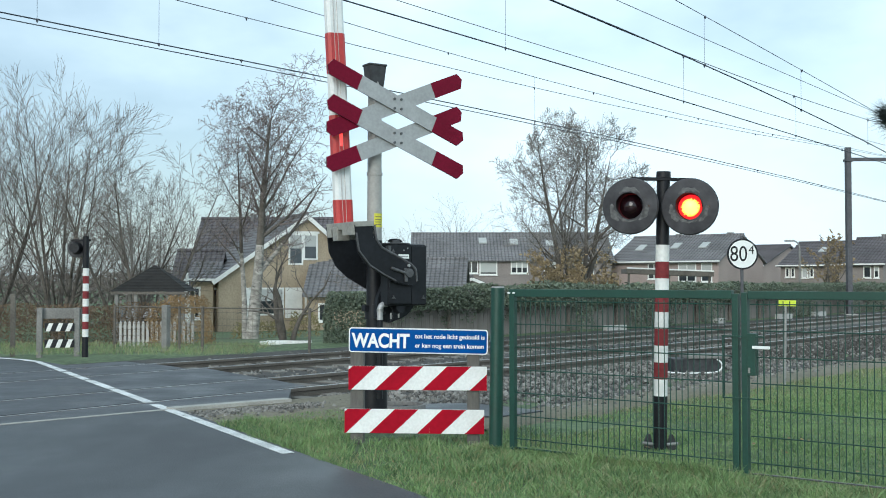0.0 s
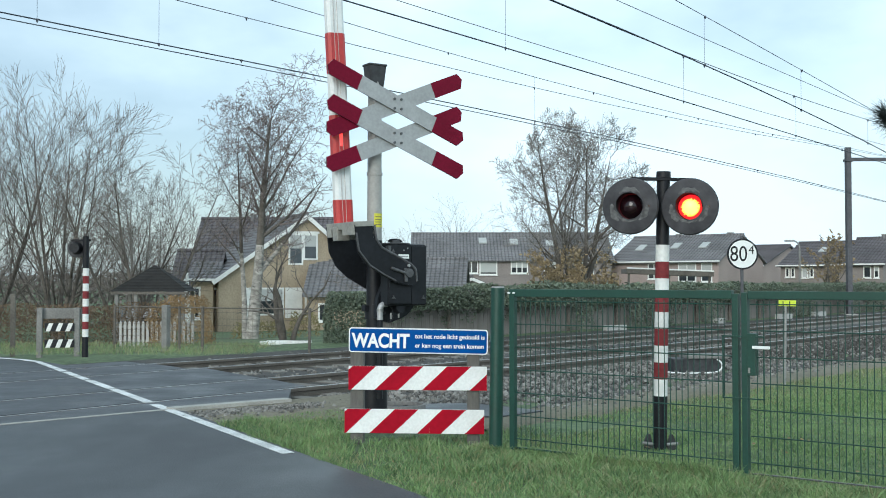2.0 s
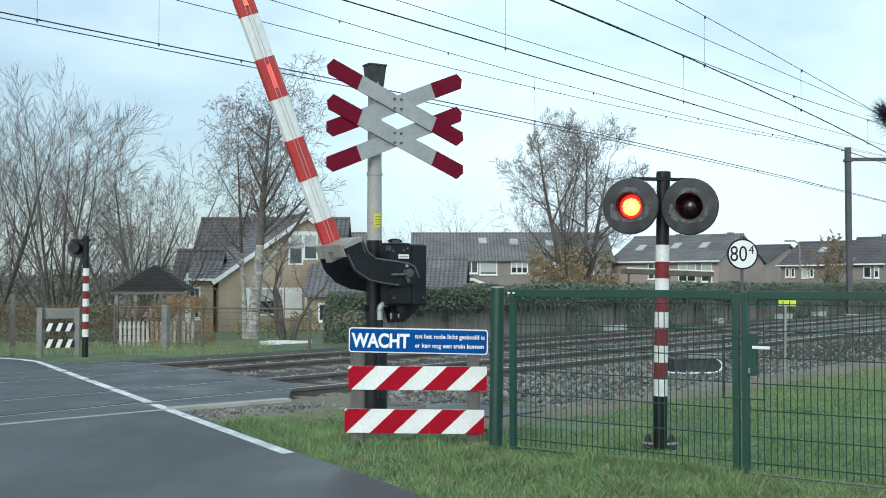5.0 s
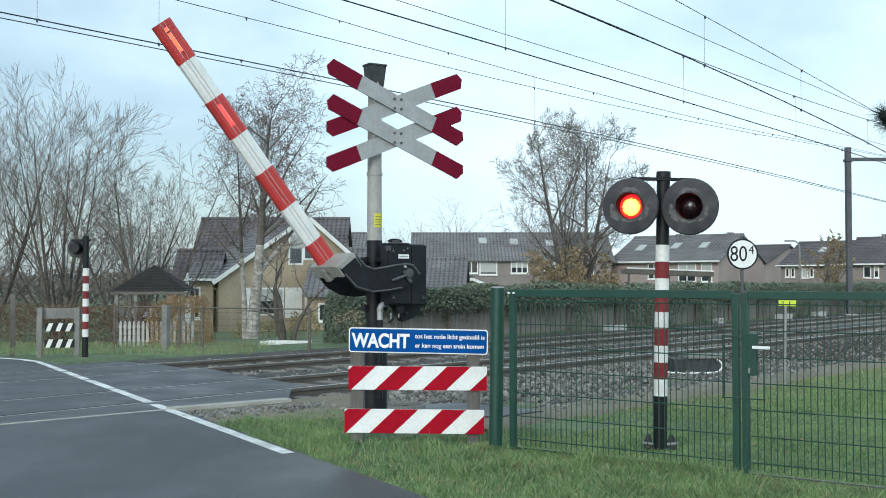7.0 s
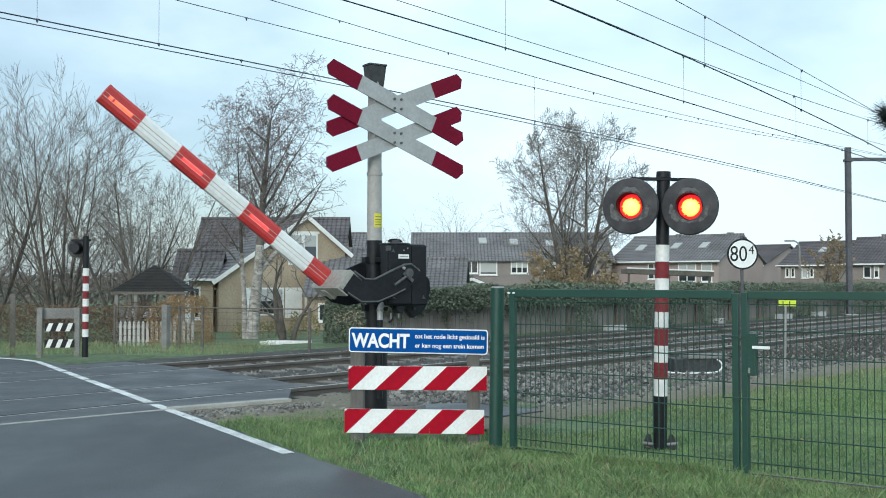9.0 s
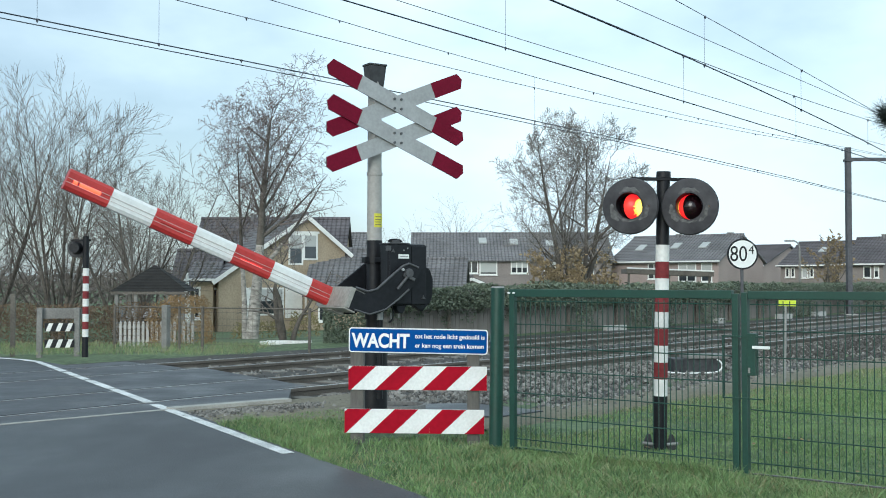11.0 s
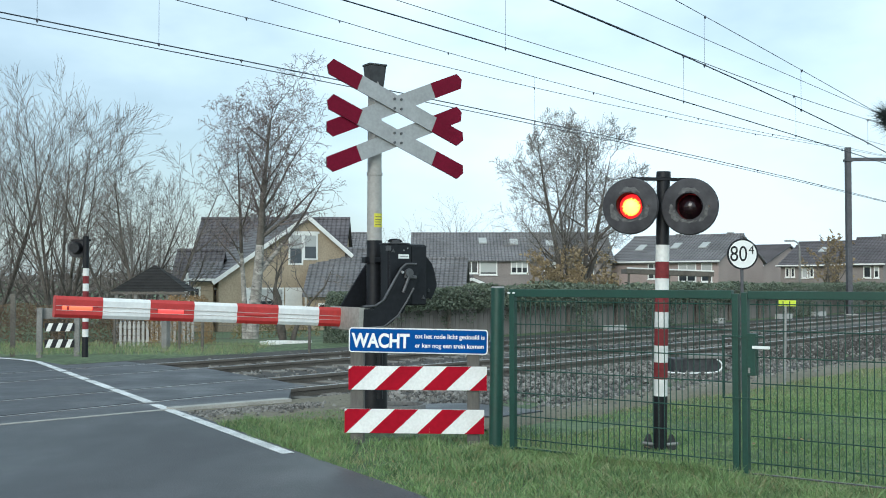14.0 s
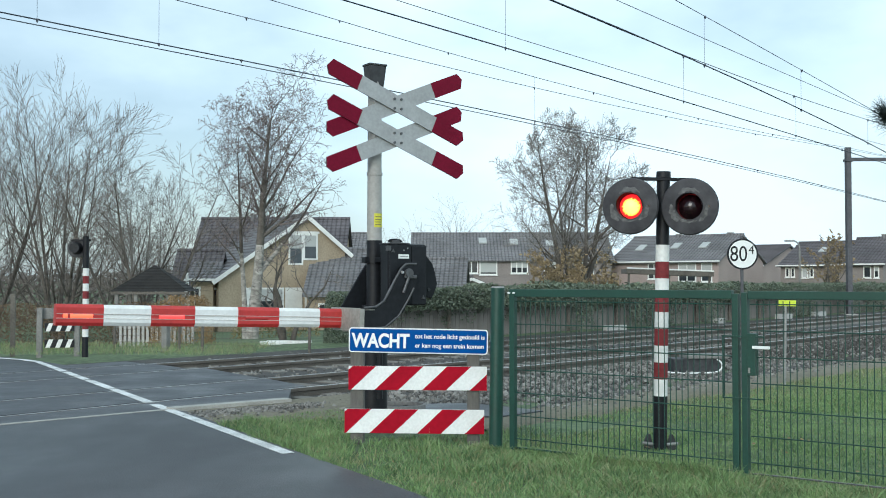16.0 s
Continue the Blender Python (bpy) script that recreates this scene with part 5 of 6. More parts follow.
    leaf_hedge("brushwood", "grey-brown winter brushwood behind the gardens", band(-36, -14.5, 57, 4, 2.3), 7000, 0.13, M["twig"], 78, "brushwood")
    leaf_hedge("brushwood", "grey-brown distant belt of bare woods", band(-90, 120, 150, 10, 4.0), 14000, 0.38, M["twig"], 79, "woods")
    # weathered boards behind the ivy
    t = thing("board_fence", pose(0, 0, 0), "weathered grey board fence overgrown with ivy", "fence")
    bd = bpy.data.meshes.new("board")
    bm = bx(-0.068, 0.068, -0.012, 0.012, -0.25, 1.12, 0.004)
    bm.to_mesh(bd)
    bm.free()
    bd.materials.append(M["wood_grey"])
    rng = random.Random(9)
    for i in range(290):
        s = 18.5 + 0.15 * i
        p = tr(s, 19.02)
        o = part("board", bd, None, t)
        o.matrix_basis = pose(p.x, p.y, rng.uniform(-0.03, 0.03), 0, rng.uniform(-0.8, 0.8), 48.1 + math.degrees(0.0018 * max(0, s - 15)))
    for i in range(16):
        p = tr(18.6 + 2.8 * i, 18.96)
        part("fence_post", bx(p.x - 0.05, p.x + 0.05, p.y - 0.05, p.y + 0.05, -0.3, 1.2, 0.008), M["wood_old"], t)
    # pale concrete pieces at the foot of the hedge
    for s, d, ln, h in ((29.0, 18.55, 0.95, 0.09), (36.3, 18.5, 0.5, 0.12), (42.4, 18.5, 1.0, 0.13), (46.4, 18.5, 1.0, 0.13), (50.5, 18.5, 0.5, 0.12)):
        p = tr(s, d)
        o = new("concrete_block", mesh_from(bx(-ln / 2, ln / 2, -0.1, 0.1, -0.12, h, 0.02), "concrete_block", M["picket"]))
        o.matrix_basis = pose(p.x, p.y, 0, 0, 0, 40)
        tagged(o, "pale concrete block at the foot of the hedge", "concrete block", "pale blocks by the hedge")


def mesh_from(bm, name, material):
    me = bpy.data.meshes.new(name)
    bm.to_mesh(me)
    bm.free()
    me.materials.append(material)
    return me


build_hedges()


# ---- the far side of the crossing ----
def build_far_side():
    t = thing("crossing_light_post", pose(-7.25, 21.8, 0), "far red and white banded post with a signal seen from behind", "signal light")
    part("foot_pipe", tb((0, 0, -0.15), (0, 0, 0.36), 0.062, 0.062, 16), M["black"], t)
    z = 0.36
    for i in range(9):
        part("white_band" if i % 2 == 0 else "red_band", tb((0, 0, z), (0, 0, z + 0.1545), 0.060, 0.060, 16), M["post_white" if i % 2 == 0 else "post_red"], t)
        z += 0.1545
    part("top_pipe", tb((0, 0, z), (0, 0, 2.40), 0.062, 0.062, 16), M["black"], t)
    h = part("lamp_housing", tb((-0.20, 0.02, 2.16), (-0.20, 0.16, 2.16), 0.19, 0.19, 24), M["black_worn"], t, "black back of the far signal lamp")
    part("lamp_back", tb((-0.20, -0.14, 2.16), (-0.20, 0.02, 2.16), 0.10, 0.13, 16), M["black"], h)
    part("crossbar", bx(-0.30, 0.10, -0.02, 0.02, 2.30, 2.34, 0.003), M["black"], t)
    # striped boards with concrete posts beside it
    t = thing("striped_guard_rail", pose(-8.0, 22.6, 0, 0, 0, 6), "concrete posts with small black and white striped boards", "guard rail")
    for x in (-0.46, 0.30):
        part("post", bx(x - 0.055, x + 0.055, -0.05, 0.05, -0.2, 0.93, 0.01), M["slab"], t)
    part("rail_board", bx(-0.42, 0.42, 0.06, 0.09, 0.70, 0.92, 0.005), M["slab"], t)
    for z0 in (0.10, 0.44):
        b = part("striped_board", bx(-0.34, 0.26, -0.085, -0.06, z0, z0 + 0.17, 0.004), M["black"], t, "black board with white slanting stripes")
        for i in range(3):
            x = -0.32 + 0.2 * i
            part("white_stripe", prism([(x, z0), (x + 0.09, z0), (x + 0.16, z0 + 0.17), (x + 0.07, z0 + 0.17)], -0.089, -0.083), M["post_white"], b, "white stripe")
    # old posts at the road's edge
    for x, y, h, r in ((-9.9, 23.0, 1.15, 0.06), (-9.6, 24.0, 1.2, 0.05), (-9.35, 22.6, 0.9, 0.045)):
        o = new("old_post", mesh_from(bx(-r, r, -r, r, -0.2, h, 0.012), "old_post", M["wood_old"]))
        o.matrix_basis = pose(x, y, 0, 0, 3 * (r - 0.05) * 100, 12)
        tagged(o, "weathered grey wooden post at the verge", "post", "old verge posts")
    # low wire fence
    a, b = Vector((-7.6, 24.9, 0)), Vector((-2.75, 22.5, 0))
    L = (b - a).length
    t = thing("wire_fence", pose(a.x, a.y, 0, 0, 0, math.degrees(math.atan2((b - a).y, (b - a).x))), "low dark wire mesh fence beside the far track", "fence")
    for x in (0.0, 1.9, 2.55, L - 0.05):
        part("post", tb((x, 0, -0.2), (x, 0, 0.93), 0.03, 0.03, 8), M["wood_old"], t)
    part("concrete_post", bx(1.45, 1.60, -0.08, 0.06, -0.2, 0.95, 0.015), M["slab"], t)
    part("top_rail", tb((0, 0, 0.90), (L, 0, 0.90), 0.014, 0.014, 6), M["wood_old"], t)
    for k in range(6):
        part("strand", tb((0, 0, 0.1 + 0.14 * k), (L, 0, 0.1 + 0.14 * k), 0.003, 0.003, 4), M["wood_old"], t)
    for k in range(int(L / 0.1)):
        part("mesh_strand", tb((0.1 * k, 0, 0.03), (0.1 * k, 0, 0.90), 0.002, 0.002, 4), M["wood_old"], t)
    # open garden pavilion
    t = thing("garden_pavilion", pose(-10.18, 38.0, -0.95, 0, 0, 4), "open garden pavilion with a dark hipped roof", "pavilion")
    bm = bmesh.new()
    rings = []
    for k in range(9):
        f0, f1 = k / 9, (k + 1) / 9
        for f, lift in ((f0, 0.020), (f1, 0.0)):
            r = 1.34 * (1 - f) + 0.03 * f
            rings.append([bm.verts.new((sx * r, sy * r * 0.85, 2.06 + 0.92 * f + lift)) for sx, sy in ((-1, -1), (1, -1), (1, 1), (-1, 1))])
    for q0, q1 in zip(rings, rings[1:]):
        for i in range(4):
            bm.faces.new((q0[i], q0[(i + 1) % 4], q1[(i + 1) % 4], q1[i]))
    bm.faces.new(rings[0][::-1])
    bm.faces.new(rings[-1])
    part("roof", bm, M["roof_thatch"], t)
    part("fascia", bx(-1.30, 1.30, -1.13, -1.09, 1.98, 2.06), M["wood_old"], t)
    for x, y in ((-1.1, -1.0), (-0.45, -1.0), (0.65, -1.0), (1.15, -1.0), (-1.1, 1.0), (1.15, 1.0)):
        part("post", bx(x - 0.06, x + 0.06, y - 0.06, y + 0.06, -0.1, 2.06, 0.01), M["slab"], t)
    # white picket fence
    t = thing("picket_fence", pose(-9.15, 30.4, -0.35, 0, 0, -4), "short weathered white picket fence", "fence")
    for k in range(17):
        part("picket", prism([(0.13 * k, 0), (0.13 * k + 0.075, 0), (0.13 * k + 0.075, 0.66), (0.13 * k + 0.0375, 0.72), (0.13 * k, 0.66)], -0.01, 0.01), M["picket"], t)
    for z in (0.15, 0.55):
        part("rail", bx(-0.05, 2.23, 0.01, 0.04, z - 0.03, z + 0.03), M["slab"], t)
    # white beams lying on the verge
    for x0, x1, y in ((-4.5, -3.35, 27.4), (-4.6, -4.05, 27.0)):
        o = new("white_beam", mesh_from(bx(x0, x1, y, y + 0.1, -0.16, -0.025, 0.01), "white_beam", M["post_white"]))
        tagged(o, "pale low garden edging beam", "beam", "garden edging")
    # parked car behind the pavilion
    t = thing("parked_car", pose(-12.6, 44.5, -1.0, 0, 0, 25), "dark parked car, its windscreen painted pale as reflected sky", "car")
    body = prism([(-0.85, 0.25), (0.85, 0.25), (0.86, 0.8), (0.78, 0.95), (-0.78, 0.95), (-0.86, 0.8)], -2.0, 2.0, 0.05)
    part("body", body, M["car_dark"], t)
    part("cabin", prism([(-0.75, 0.95), (0.75, 0.95), (0.58, 1.42), (-0.58, 1.42)], -0.7, 1.5, 0.05), M["car_dark"], t)
    # the sky mirrored in the windscreen is painted as a pale colour
    part("windscreen", prism([(-0.68, 1.0), (0.68, 1.0), (0.55, 1.36), (-0.55, 1.36)], -0.72, -0.71), M["screen_sky"], t, "windscreen with the sky's reflection put into its pale colour")
    for x in (-0.75, 0.75):
        for y in (-1.3, 1.3):
            wh = part("wheel", tb((x - 0.1, y, 0.31), (x + 0.1, y, 0.31), 0.31, 0.31, 20), M["black"], t)
            part("rim", tb((x - 0.11, y, 0.31), (x + 0.11, y, 0.31), 0.18, 0.18, 16), M["steel"], wh)
    # street lamp among the houses
    t = thing("street_lamp", pose(20.6, 62.0, -1.1), "slim grey street lamp with a short arm", "street lamp")
    part("pole", tb((0, 0, 0), (0, 0, 4.5), 0.075, 0.06, 10), M["slab"], t)
    ab = bmesh.new()
    q = [Vector((-0.5 * (1 - math.cos(k * 0.3)) * 0.9, 0, 4.5 + 0.42 * math.sin(k * 0.3))) for k in range(6)]
    for p0, p1 in zip(q, q[1:]):
        tube(ab, p0, p1, 0.045, 0.045, 8)
    part("arm", ab, M["steel"], t)
    part("lantern", bx(-0.85, -0.35, -0.09, 0.09, 4.85, 4.95, 0.02), M["steel"], t)


build_far_side()


# ---- trackside things ----
def build_trackside():
    t = thing("distance_sign", pose(4.12, 14.8, 0), "round white sign with a black rim and black figures", "sign")
    part("pole", tb((0, 0, -0.1), (0, 0, 2.12), 0.022, 0.022, 12), M["mast"], t)
    d = part("disc", tb((0, -0.045, 1.865), (0, -0.025, 1.865), 0.213, 0.213, 40), M["black"], t, "white disc with a black rim")
    part("white_face", tb((0, -0.049, 1.865), (0, -0.044, 1.865), 0.190, 0.190, 40), M["white"], d)
    o = words("80", 0.300, -0.180, 1.768, -0.051, t, 0.0, "figure", M["black"])
    o.matrix_basis = o.matrix_basis @ Matrix.Diagonal((0.82, 1, 1, 1))
    words("4", 0.165, 0.078, 1.868, -0.051, t, 0.0, "figure", M["black"])
    t = thing("marker_post", pose(4.95, 15.6, 0, 0, 1.2, 0), "thin grey marker post with a lime-yellow plate", "marker post")
    part("pole", tb((0, 0, -0.1), (0, 0, 1.14), 0.018, 0.018, 10), M["steel"], t)
    part("plate", bx(-0.11, 0.14, -0.03, -0.015, 1.13, 1.215, 0.003), M["lime"], t, "lime-yellow plate with unreadable print")
    # low cable cover with a pale hose
    t = thing("cable_cover", pose(4.0, 18.0, -0.04, 0, 0, 6), "low dark cable cover with a concrete lid in the stones", "cable cover")
    part("case", bx(-0.20, 0.58, -0.2, 0.2, -0.05, 0.25, 0.02), M["black_worn"], t)
    part("lid", bx(0.02, 0.72, -0.24, 0.24, 0.25, 0.31, 0.012), M["slab"], t, "grey concrete lid")
    t = thing("pale_hose", pose(4.35, 17.6, 0), "pale hose lying in a loop on the stones", "hose")
    hb = bmesh.new()
    q = [Vector((-0.80, -0.02, 0.03)), Vector((-0.62, -0.06, 0.0)), Vector((-0.40, -0.09, -0.01)), Vector((-0.15, -0.10, 0.0))]
    q += [Vector((0.03 + 0.17 * math.sin(radians(a)), -0.06, 0.115 - 0.115 * math.cos(radians(a)))) for a in range(0, 151, 15)]
    for p0, p1 in zip(q, q[1:]):
        tube(hb, p0, p1, 0.013, 0.013, 8)
    part("hose", hb, M["white"], t)
    # round pit rim and slab path behind the sign
    o = new("pit_rim", bpy.data.meshes.new("pit_rim"))
    bm = bmesh.new()
    n = 32
    for k in range(n):
        a0, a1 = TAU * k / n, TAU * (k + 1) / n
        q = []
        for a in (a0, a1):
            q.append([bm.verts.new((r * math.cos(a), r * math.sin(a), z)) for r, z in ((0.30, -0.03), (0.30, 0.06), (0.27, 0.06), (0.27, -0.03))])
        for i in range(3):
            bm.faces.new((q[0][i], q[1][i], q[1][i + 1], q[0][i + 1]))
    bm.to_mesh(o.data)
    bm.free()
    o.data.materials.append(M["slab"])
    o.matrix_basis = pose(-0.50, 12.6, 0)
    tagged(o, "round concrete pit rim at ground level", "pit rim")
    pts = [Vector((-0.75, 13.0, 0)), Vector((-0.75, 12.0, 0)), Vector((0.62, 11.85, 0)), Vector((1.15, 12.35, 0)), Vector((0.35, 13.1, 0))]
    o = new("path", slab_poly("path", pts, -0.08, 0.012, M["panel"]))
    tagged(o, "small dark paved strip behind the barrier", "path", kind="structure")


build_trackside()


# ---- pine twig that reaches into view ----
def build_pine():
    t = thing("pine_branch", pose(4.19, 5.2, 0), "pine with a needled branch reaching out beside the fence", "tree")
    part("trunk", tb((0, 0, -0.1), (0.05, 0, 3.4), 0.07, 0.04, 10), M["bark"], t)
    br = part("limb", tb((0, 0, 2.0), (-2.06, -0.2, 2.22), 0.03, 0.008, 8), M["bark"], t)
    rng = random.Random(12)
    vs, fs = [], []
    for k in range(520):
        f = rng.random()
        p = Vector((-2.05 - 0.07 * f, -0.2, 2.215 + 0.06 * f)) + Vector((rng.gauss(0, 0.010), rng.gauss(0, 0.012), rng.gauss(0, 0.010)))
        d = Vector((-0.55 + rng.gauss(0, 0.30), rng.gauss(0, 0.40), 0.45 + rng.gauss(0, 0.45))).normalized()
        q = p + d * rng.uniform(0.06, 0.11)
        w = d.orthogonal().normalized() * 0.0026
        b = len(vs)
        vs += [tuple(p - w), tuple(p + w), tuple(q)]
        fs.append((b, b + 1, b + 2))
    tw = part("needle_tuft", mesh_of("needle_tuft", [tuple(Vector(v) - Vector((-1.9, -0.2, 2.30))) for v in vs], fs, M["needle"]), None, t, "dark green pine needles")
    tw.location = (-1.9, -0.2, 2.30)
    return tw


PINE = build_pine()


# ---- loose stones and grass ----
def on_deck(x, y):
    m = RM[0] * x + RM[1] * y
    d = TN[0] * x + TN[1] * y
    return m < 5.3 + 0.9 * (11.2 < d < 16)


def build_stones():
    rng = random.Random(21)
    base = [(0, 0, 1), (0.9, 0, 0.1), (0.28, 0.85, 0), (-0.73, 0.53, 0.1), (-0.73, -0.53, -0.05), (0.28, -0.85, 0.1), (0, 0, -0.8)]
    tri = [(0, 1, 2), (0, 2, 3), (0, 3, 4), (0, 4, 5), (0, 5, 1), (6, 2, 1), (6, 3, 2), (6, 4, 3), (6, 5, 4), (6, 1, 5)]
    vs, fs = [], []
    far = [[], []]
    near = [vs, fs]
    for k in range(20100):
        s = 5.5 + 30 * rng.random() ** 1.4
        d = rng.choice((rng.uniform(7.15, 11.4), rng.uniform(7.3, 11.3), rng.uniform(7.3, 11.3), rng.uniform(11.6, 18.6)))
        p = tr(s, d)
        if k >= 19000:
            # loose stones along the foot of the concrete edge
            f = rng.random()
            p = Vector((-3.0 + 1.35 * f + rng.gauss(0, 0.05) + 0.12, 12.60 + 1.0 * f - abs(rng.gauss(0, 0.30)) - 0.20, 0))
            d = 8.0
        elif on_deck(p.x, p.y) or (d < 8.9 and p.x < 1.25 and p.y < 13.2 and rng.random() < 0.93) or any(abs(d - r) < 0.08 for r in RAILS):
            continue
        zb = -0.03 if d < 9 else (-0.03 - 0.095 * (d - 9) / 2 if d < 11 else -0.125)
        z = zb + rng.uniform(-0.01, 0.025)
        r = rng.uniform(0.018, 0.052)
        if k >= 19000:
            z, r = -0.02, r * 0.75
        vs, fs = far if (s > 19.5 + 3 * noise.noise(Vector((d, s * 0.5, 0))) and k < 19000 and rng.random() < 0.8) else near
        rot = Euler((rng.random() * 6, rng.random() * 6, rng.random() * 6)).to_matrix()
        b = len(vs)
        sc = Vector((r * rng.uniform(0.7, 1.3), r * rng.uniform(0.7, 1.3), r * rng.uniform(0.6, 1.0)))
        for v in base:
            q = rot @ Vector((v[0] * sc.x, v[1] * sc.y, v[2] * sc.z))
            vs.append((p.x + q.x, p.y + q.y, z + q.z))
        fs += [(b + i, b + j, b + l) for i, j, l in tri]
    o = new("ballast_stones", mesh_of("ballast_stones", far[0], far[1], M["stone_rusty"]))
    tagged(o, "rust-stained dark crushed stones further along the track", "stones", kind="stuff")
    o = new("ballast_stones", mesh_of("ballast_stones", near[0], near[1], M["stone"]))
    tagged(o, "loose grey-brown crushed stones around the rails", "stones", kind="stuff")


def build_grass():
    rng = random.Random(31)
    vs, fs = [], []
    dry = [[], []]
    def blade(x, y, h, lean):
        a = rng.random() * TAU
        w = rng.uniform(0.0022, 0.0048)
        dx, dy = math.cos(a), math.sin(a)
        lx, ly = lean * rng.gauss(0, 1) * h, lean * rng.gauss(0, 1) * h
        z = -0.035
        b = len(vs)
        vs.extend([(x - dx * w, y - dy * w, z), (x + dx * w, y + dy * w, z), (x + lx * 0.4 + dx * w * 0.7, y + ly * 0.4 + dy * w * 0.7, z + h * 0.6), (x + lx * 0.4 - dx * w * 0.7, y + ly * 0.4 - dy * w * 0.7, z + h * 0.6), (x + lx, y + ly, z + h)])
        fs.extend([(b, b + 1, b + 2, b + 3), (b + 3, b + 2, b + 4)])
    n = 0
    while n < 135000:
        y = 6.9 + 7.5 * rng.random() ** 1.3
        x = rng.uniform(-2.6, 0.46 * y)
        m = RM[0] * x + RM[1] * y
        d = TN[0] * x + TN[1] * y
        if m < 3.66 + 0.10 * noise.noise(Vector((y * 2.3, 0, 0))) or d > (9.35 if x < -0.8 else 7.15) + 0.40 * noise.noise(Vector((x, y, 5))):
            continue
        dens = 0.55 + 0.6 * noise.noise(Vector((x * 1.1, y * 1.1, 0))) + (0.25 if d < 6.2 or x < -0.8 else -0.25)
        if rng.random() > dens:
            continue
        front = max(0.0, 1 - abs((x - 0.6) * 0.59 + (y - 9.45) * 0.807 + 0.45) / 1.2)
        clump = max(0.0, noise.noise(Vector((x * 3.1, y * 3.1, 9))))
        h = rng.uniform(0.018, 0.05) + (0.06 + 0.20 * clump) * front * rng.random()
        lawn = (x - F0.x) * 0.59 + (y - F0.y) * 0.807 > 0.15 and d < 6.3 and x > F0.x
        if lawn:
            h *= 0.75
        if rng.random() < (0.05 + 0.25 * max(0.0, d - 5.3) if lawn else 0.11 + 0.3 * max(0.0, noise.noise(Vector((x * 1.9, y * 1.9, 21))))):
            keep = (vs, fs)
            vs, fs = dry
            blade(x, y, h * 1.1, 0.8)
            vs, fs = keep
        else:
            blade(x, y, h, 0.55)
        n += 1
    # the lawn's far end, thinner and drier towards the trodden strip
    n = 0
    while n < 26000:
        y = rng.uniform(12.5, 24)
        x = rng.uniform(2.0, 0.44 * y)
        d = TN[0] * x + TN[1] * y
        if d > 6.95 + 0.3 * noise.noise(Vector((x, y, 5))) or rng.random() < 0.25 + 0.5 * noise.noise(Vector((x * 0.8, y * 0.8, 2))):
            continue
        n += 1
        if rng.random() < 0.10 + 0.35 * max(0.0, d - 5.6):
            keep = (vs, fs)
            vs, fs = dry
            blade(x, y, rng.uniform(0.02, 0.06), 0.8)
            vs, fs = keep
        else:
            blade(x, y, rng.uniform(0.02, 0.05), 0.6)
    # long tufts in the foot of the gate and fence
    for k in range(9000):
        f = 2.7 * rng.random() ** 1.2 - 0.35
        off = rng.gauss(-0.10, 0.13)
        x, y = F0.x + FD.x * f - FD.y * off * -1, F0.y + FD.y * f + FD.x * off
        tuft = max(0.0, 0.35 + noise.noise(Vector((f * 2.6, off * 2, 33))))
        h = rng.uniform(0.03, 0.07) + 0.15 * tuft * rng.random()
        if rng.random() < 0.22:
            keep = (vs, fs)
            vs, fs = dry
            blade(x, y, h, 0.7)
            vs, fs = keep
        else:
            blade(x, y, h, 0.5)
    for k in range(9000):
        x = rng.uniform(-12, -4.0)
        y = rng.uniform(22.2, 26)
        if rng.random() < 0.5:
            keep = (vs, fs)
            vs, fs = dry
            blade(x, y, rng.uniform(0.05, 0.15), 0.7)
            vs, fs = keep
        else:
            blade(x, y, rng.uniform(0.04, 0.12), 0.5)
    o = new("grass", mesh_of("grass", dry[0], dry[1], M["straw"]))
    tagged(o, "dry straw-coloured blades among the verge grass", "grass", kind="stuff")
    o = new("grass", mesh_of("grass", vs, fs, M["blade"]))
    tagged(o, "short uneven green and straw-coloured verge grass", "grass", kind="stuff")


build_stones()
build_grass()


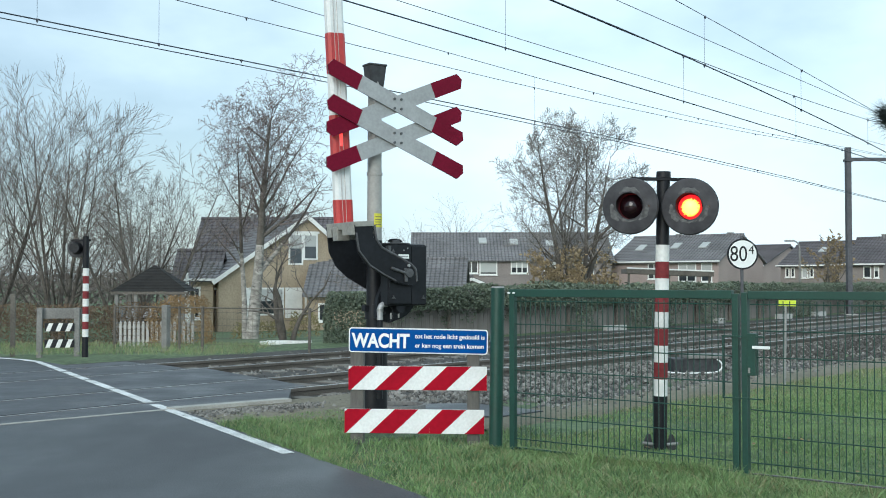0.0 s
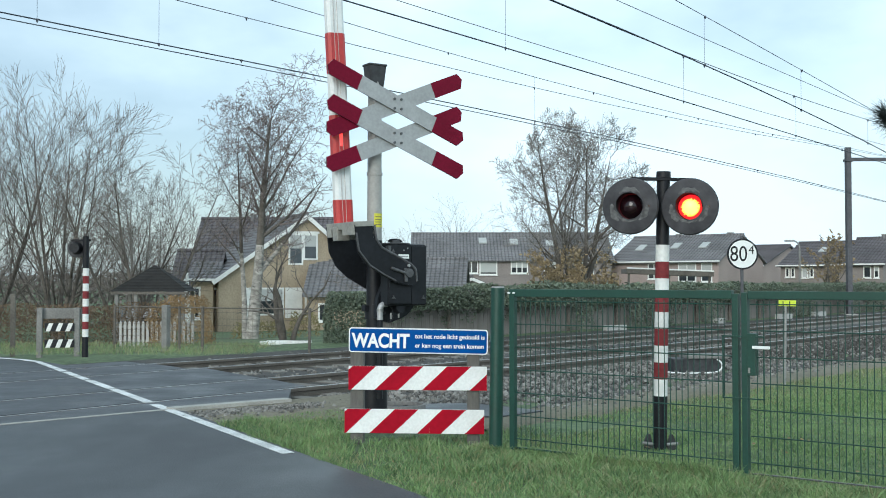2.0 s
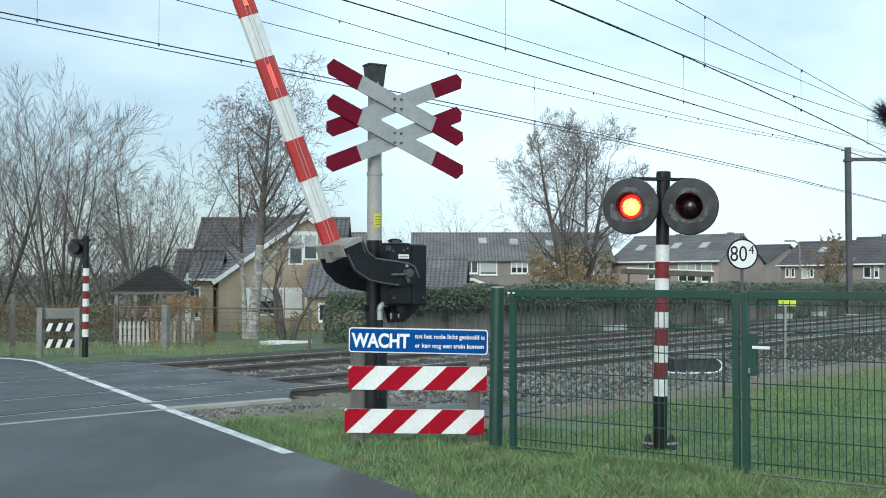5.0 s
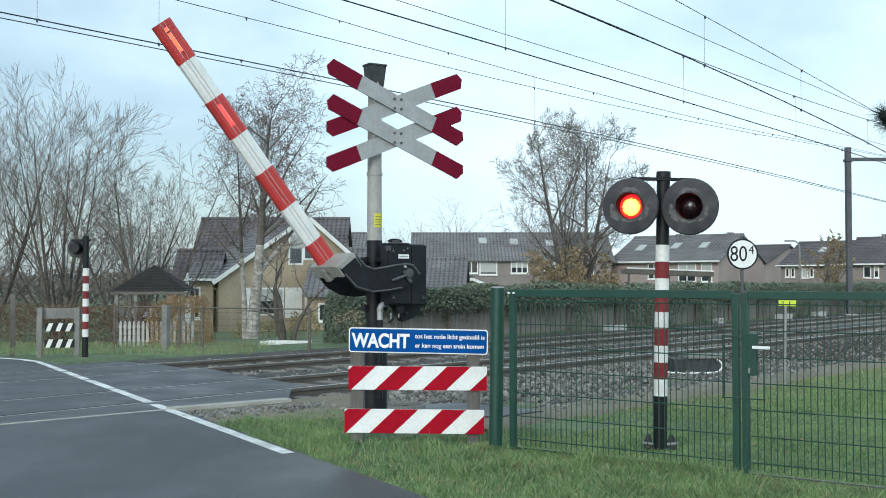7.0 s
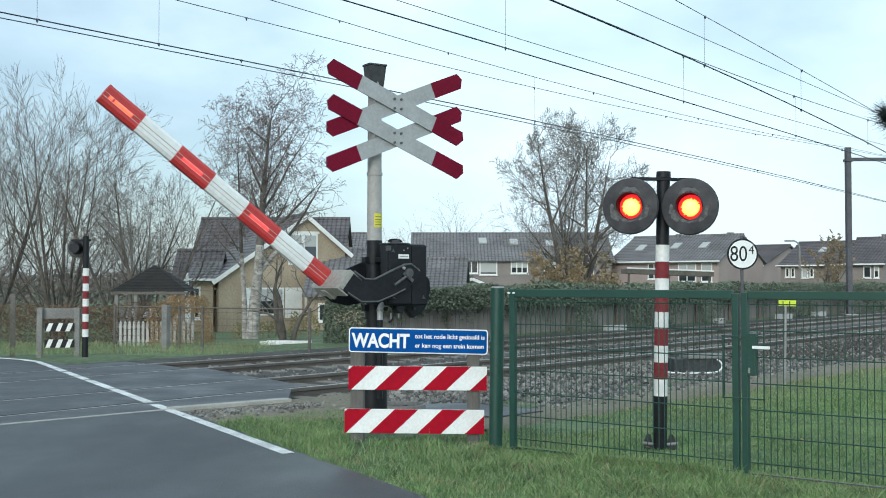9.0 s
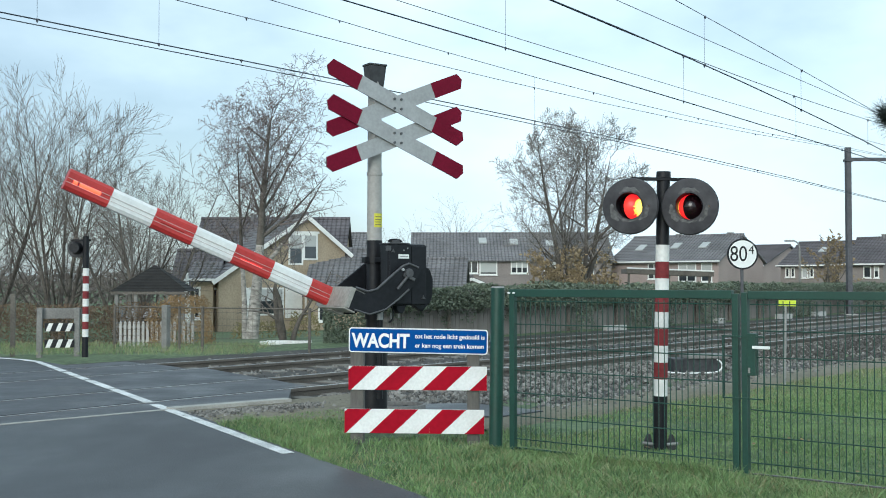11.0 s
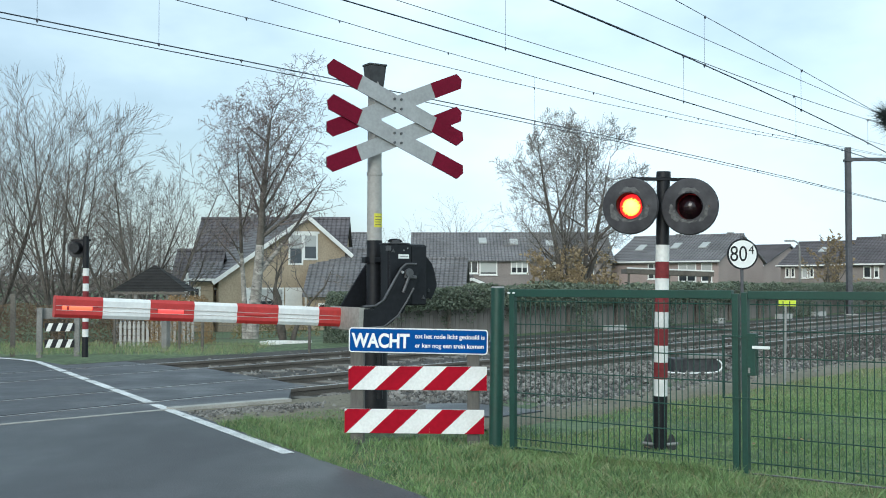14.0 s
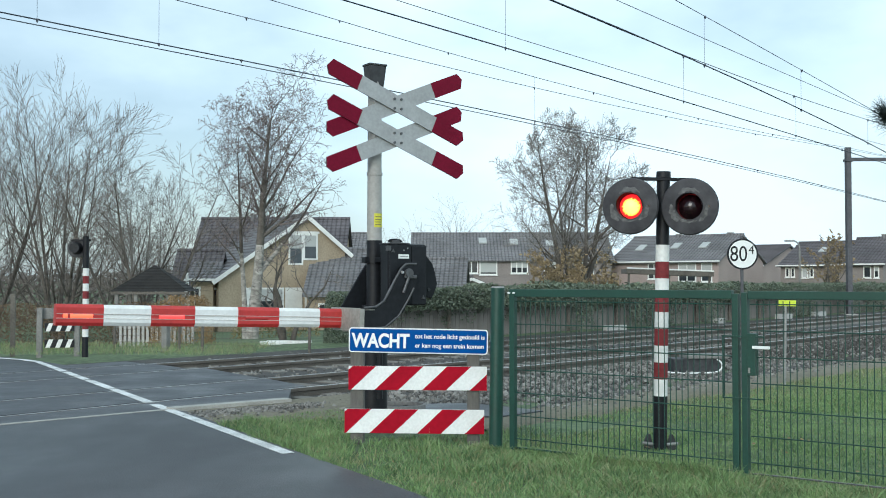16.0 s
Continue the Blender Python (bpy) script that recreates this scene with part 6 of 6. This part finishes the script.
def build_dirt():
    """Bare trodden strip between the lawn and the stones, with a ragged edge."""
    vs, fs = [], []
    ss = list(np.arange(8.4, 45.1, 0.3))
    for s in ss:
        a = 6.85 + 0.35 * noise.noise(Vector((s * 0.7, 1.0, 0))) + 0.15 * noise.noise(Vector((s * 2.3, 4.0, 0)))
        for d, z in ((a, -0.05), (a + 0.12, 0.002), (7.2, 0.004), (7.75, -0.012)):
            vs.append(tr(s, d, z))
    for i in range(len(ss) - 1):
        for j in range(3):
            k = i * 4 + j
            fs.append((k, k + 4, k + 5, k + 1))
    o = new("dirt_strip", mesh_of("dirt_strip", vs, fs, M["dirt"], smooth=True))
    tagged(o, "bare brown dirt strip between lawn and crushed stone", "dirt", kind="structure")

    # trodden earth and grit in front of the crossing's concrete edge
    k = TA[0] * RM[0] + TA[1] * RM[1]
    vs, fs = [], []
    ms = list(np.arange(3.72, 6.31, 0.13))
    for m in ms:
        near = 8.75 + 0.30 * noise.noise(Vector((m * 1.7, 6.0, 0))) + 0.12 * noise.noise(Vector((m * 6.0, 2.0, 0)))
        for i in range(9):
            d = near + (10.62 - near) * i / 8
            s = (m - d * (TN[0] * RM[0] + TN[1] * RM[1])) / k
            vs.append(tr(s, d, (-0.055 if i == 0 else -0.018) + 0.012 * noise.noise(Vector((m * 4, d * 4, 0)))))
    for i in range(len(ms) - 1):
        for j in range(8):
            q = i * 9 + j
            fs.append((q, q + 9, q + 10, q + 1))
    o = new("dirt_patch", mesh_of("dirt_patch", vs, fs, M["dirt"], smooth=True))
    tagged(o, "bare brown earth beside the concrete edge", "dirt", kind="structure")


build_dirt()


def build_leaves():
    """Fallen leaves scattered on the verge."""
    rng = random.Random(77)
    vs, fs = [], []
    while len(fs) < 130:
        y = rng.uniform(7.2, 12.0)
        x = rng.uniform(-1.6, 0.42 * y)
        if RM[0] * x + RM[1] * y < 3.8:
            continue
        a, r, z = rng.random() * TAU, rng.uniform(0.012, 0.026), rng.uniform(0.0, 0.02)
        b = len(vs)
        for k, q in enumerate((1.0, 0.55, 1.0, 0.55)):
            vs.append((x + r * q * math.cos(a + k * TAU / 4), y + r * q * math.sin(a + k * TAU / 4), z + rng.uniform(-0.006, 0.010)))
        fs.append((b, b + 1, b + 2, b + 3))
    o = new("fallen_leaves", mesh_of("fallen_leaves", vs, fs, M["leaf_gold"]))
    tagged(o, "withered orange-brown leaves fallen on the verge grass", "leaves", kind="stuff")


build_leaves()


# ---- what moves ----
def motions():
    # the boom comes down
    rows = [(0.0, 86.8), (2.5, 86.8), (2.75, 86.7), (3.0, 86.0), (3.2, 83.7), (3.5, 79.8), (4.0, 75.6), (4.2, 74.0), (5.25, 65.7), (6.3, 57.5), (7.0, 52.2), (7.5, 48.4),
            (8.0, 44.6), (8.5, 40.8), (9.0, 37.2), (9.2, 35.7), (10.25, 28.0), (11.3, 20.4), (11.5, 19.1), (12.0, 15.8), (12.5, 12.5), (13.0, 9.25),
            (13.5, 5.9), (14.0, 2.95), (14.2, 1.9), (14.5, 1.35), (14.8, 1.8), (15.2, 1.85), (16.0, 1.7)]
    walk(BOOM, [(t, Matrix.Translation(PIV) @ pose(0, 0, 0, 0, -a, 0)) for t, a in rows])
    # the lamps flash by turns: each time the left one comes on, and 0.41 s later the right one
    on = [0.17, 0.82, 1.43, 2.12, 2.77, 3.31, 3.93, 4.66, 5.35, 6.01, 6.66, 7.30, 7.88, 8.6, 9.28, 9.94, 10.60, 11.25, 11.86, 12.53, 13.23, 13.86, 14.53, 15.17, 15.82]
    left = [(0.0, 0)] + [e for t0 in on for e in ((t0, 1), (t0 + (0.46 if t0 == 8.6 else 0.41), 0)) if e[0] < 15.9]
    def keyed(ob, state, lit_angle, place, axis):
        """Half turns, each within a tenth of a second."""
        rows, a = [], lit_angle if state[0][1] else lit_angle + 180
        rows.append((0.0, a))
        for t, v in state[1:]:
            f = round(t * FPS) / FPS
            for k in range(4):
                rows.append((f + (k - 1) / FPS, a + 60 * k))
            a += 180
        rows.append((16.0, a))
        out = []
        for t, ang in rows:
            if not out or t > out[-1][0] + 0.01:
                out.append((t, ang))
        r = [(t, Matrix.Translation(place) @ Matrix.Rotation(radians(ang), 4, axis)) for t, ang in out]
        walk(ob, r)
    right = [(0.0, 1)] + [e for t0 in on for e in ((t0 + (0.12 if t0 in (1.43, 3.93) else 0.05), 0), (t0 + (0.33 if t0 == 8.6 else 0.40), 1)) if e[0] < 15.9]
    keyed(LENS_L, left, 0, (0, 0.075, 0), "Z")
    keyed(LENS_R, right, 0, (0, 0.075, 0), "Z")
    # the boom's outer lamp stays dark for part of the way down
    outer = [(0.0, 0)] + [e for t0 in on if not 9.9 < t0 < 12.0 for e in ((t0, 1), (t0 + (0.46 if t0 == 8.6 else 0.41), 0)) if e[0] < 15.9]
    keyed(BOOM_LIGHT_OUT, outer, -90, (2.30, 0.037, -0.4855), "X")
    keyed(BOOM_LIGHT_IN, right, -90, (1.45, 0.037, -0.4855), "X")
    # the tip's lamp shows its dark half for a moment on the way down
    for lamp, x in zip(TIP_LIGHTS, (3.12, 3.26)):
        keyed(lamp, [(0.0, 1), (12.3, 0), (13.1, 1)], -90, (x, 0.037, -0.4855), "X")
    # the pine twig stirs in the wind
    walk(PINE, [(0.4 * k, pose(-1.9, -0.2, 2.30, 0, 2.5 * math.sin(0.68 * k) + 1.2 * math.sin(1.64 * k), 2.0 * math.sin(0.92 * k))) for k in range(41)])


motions()
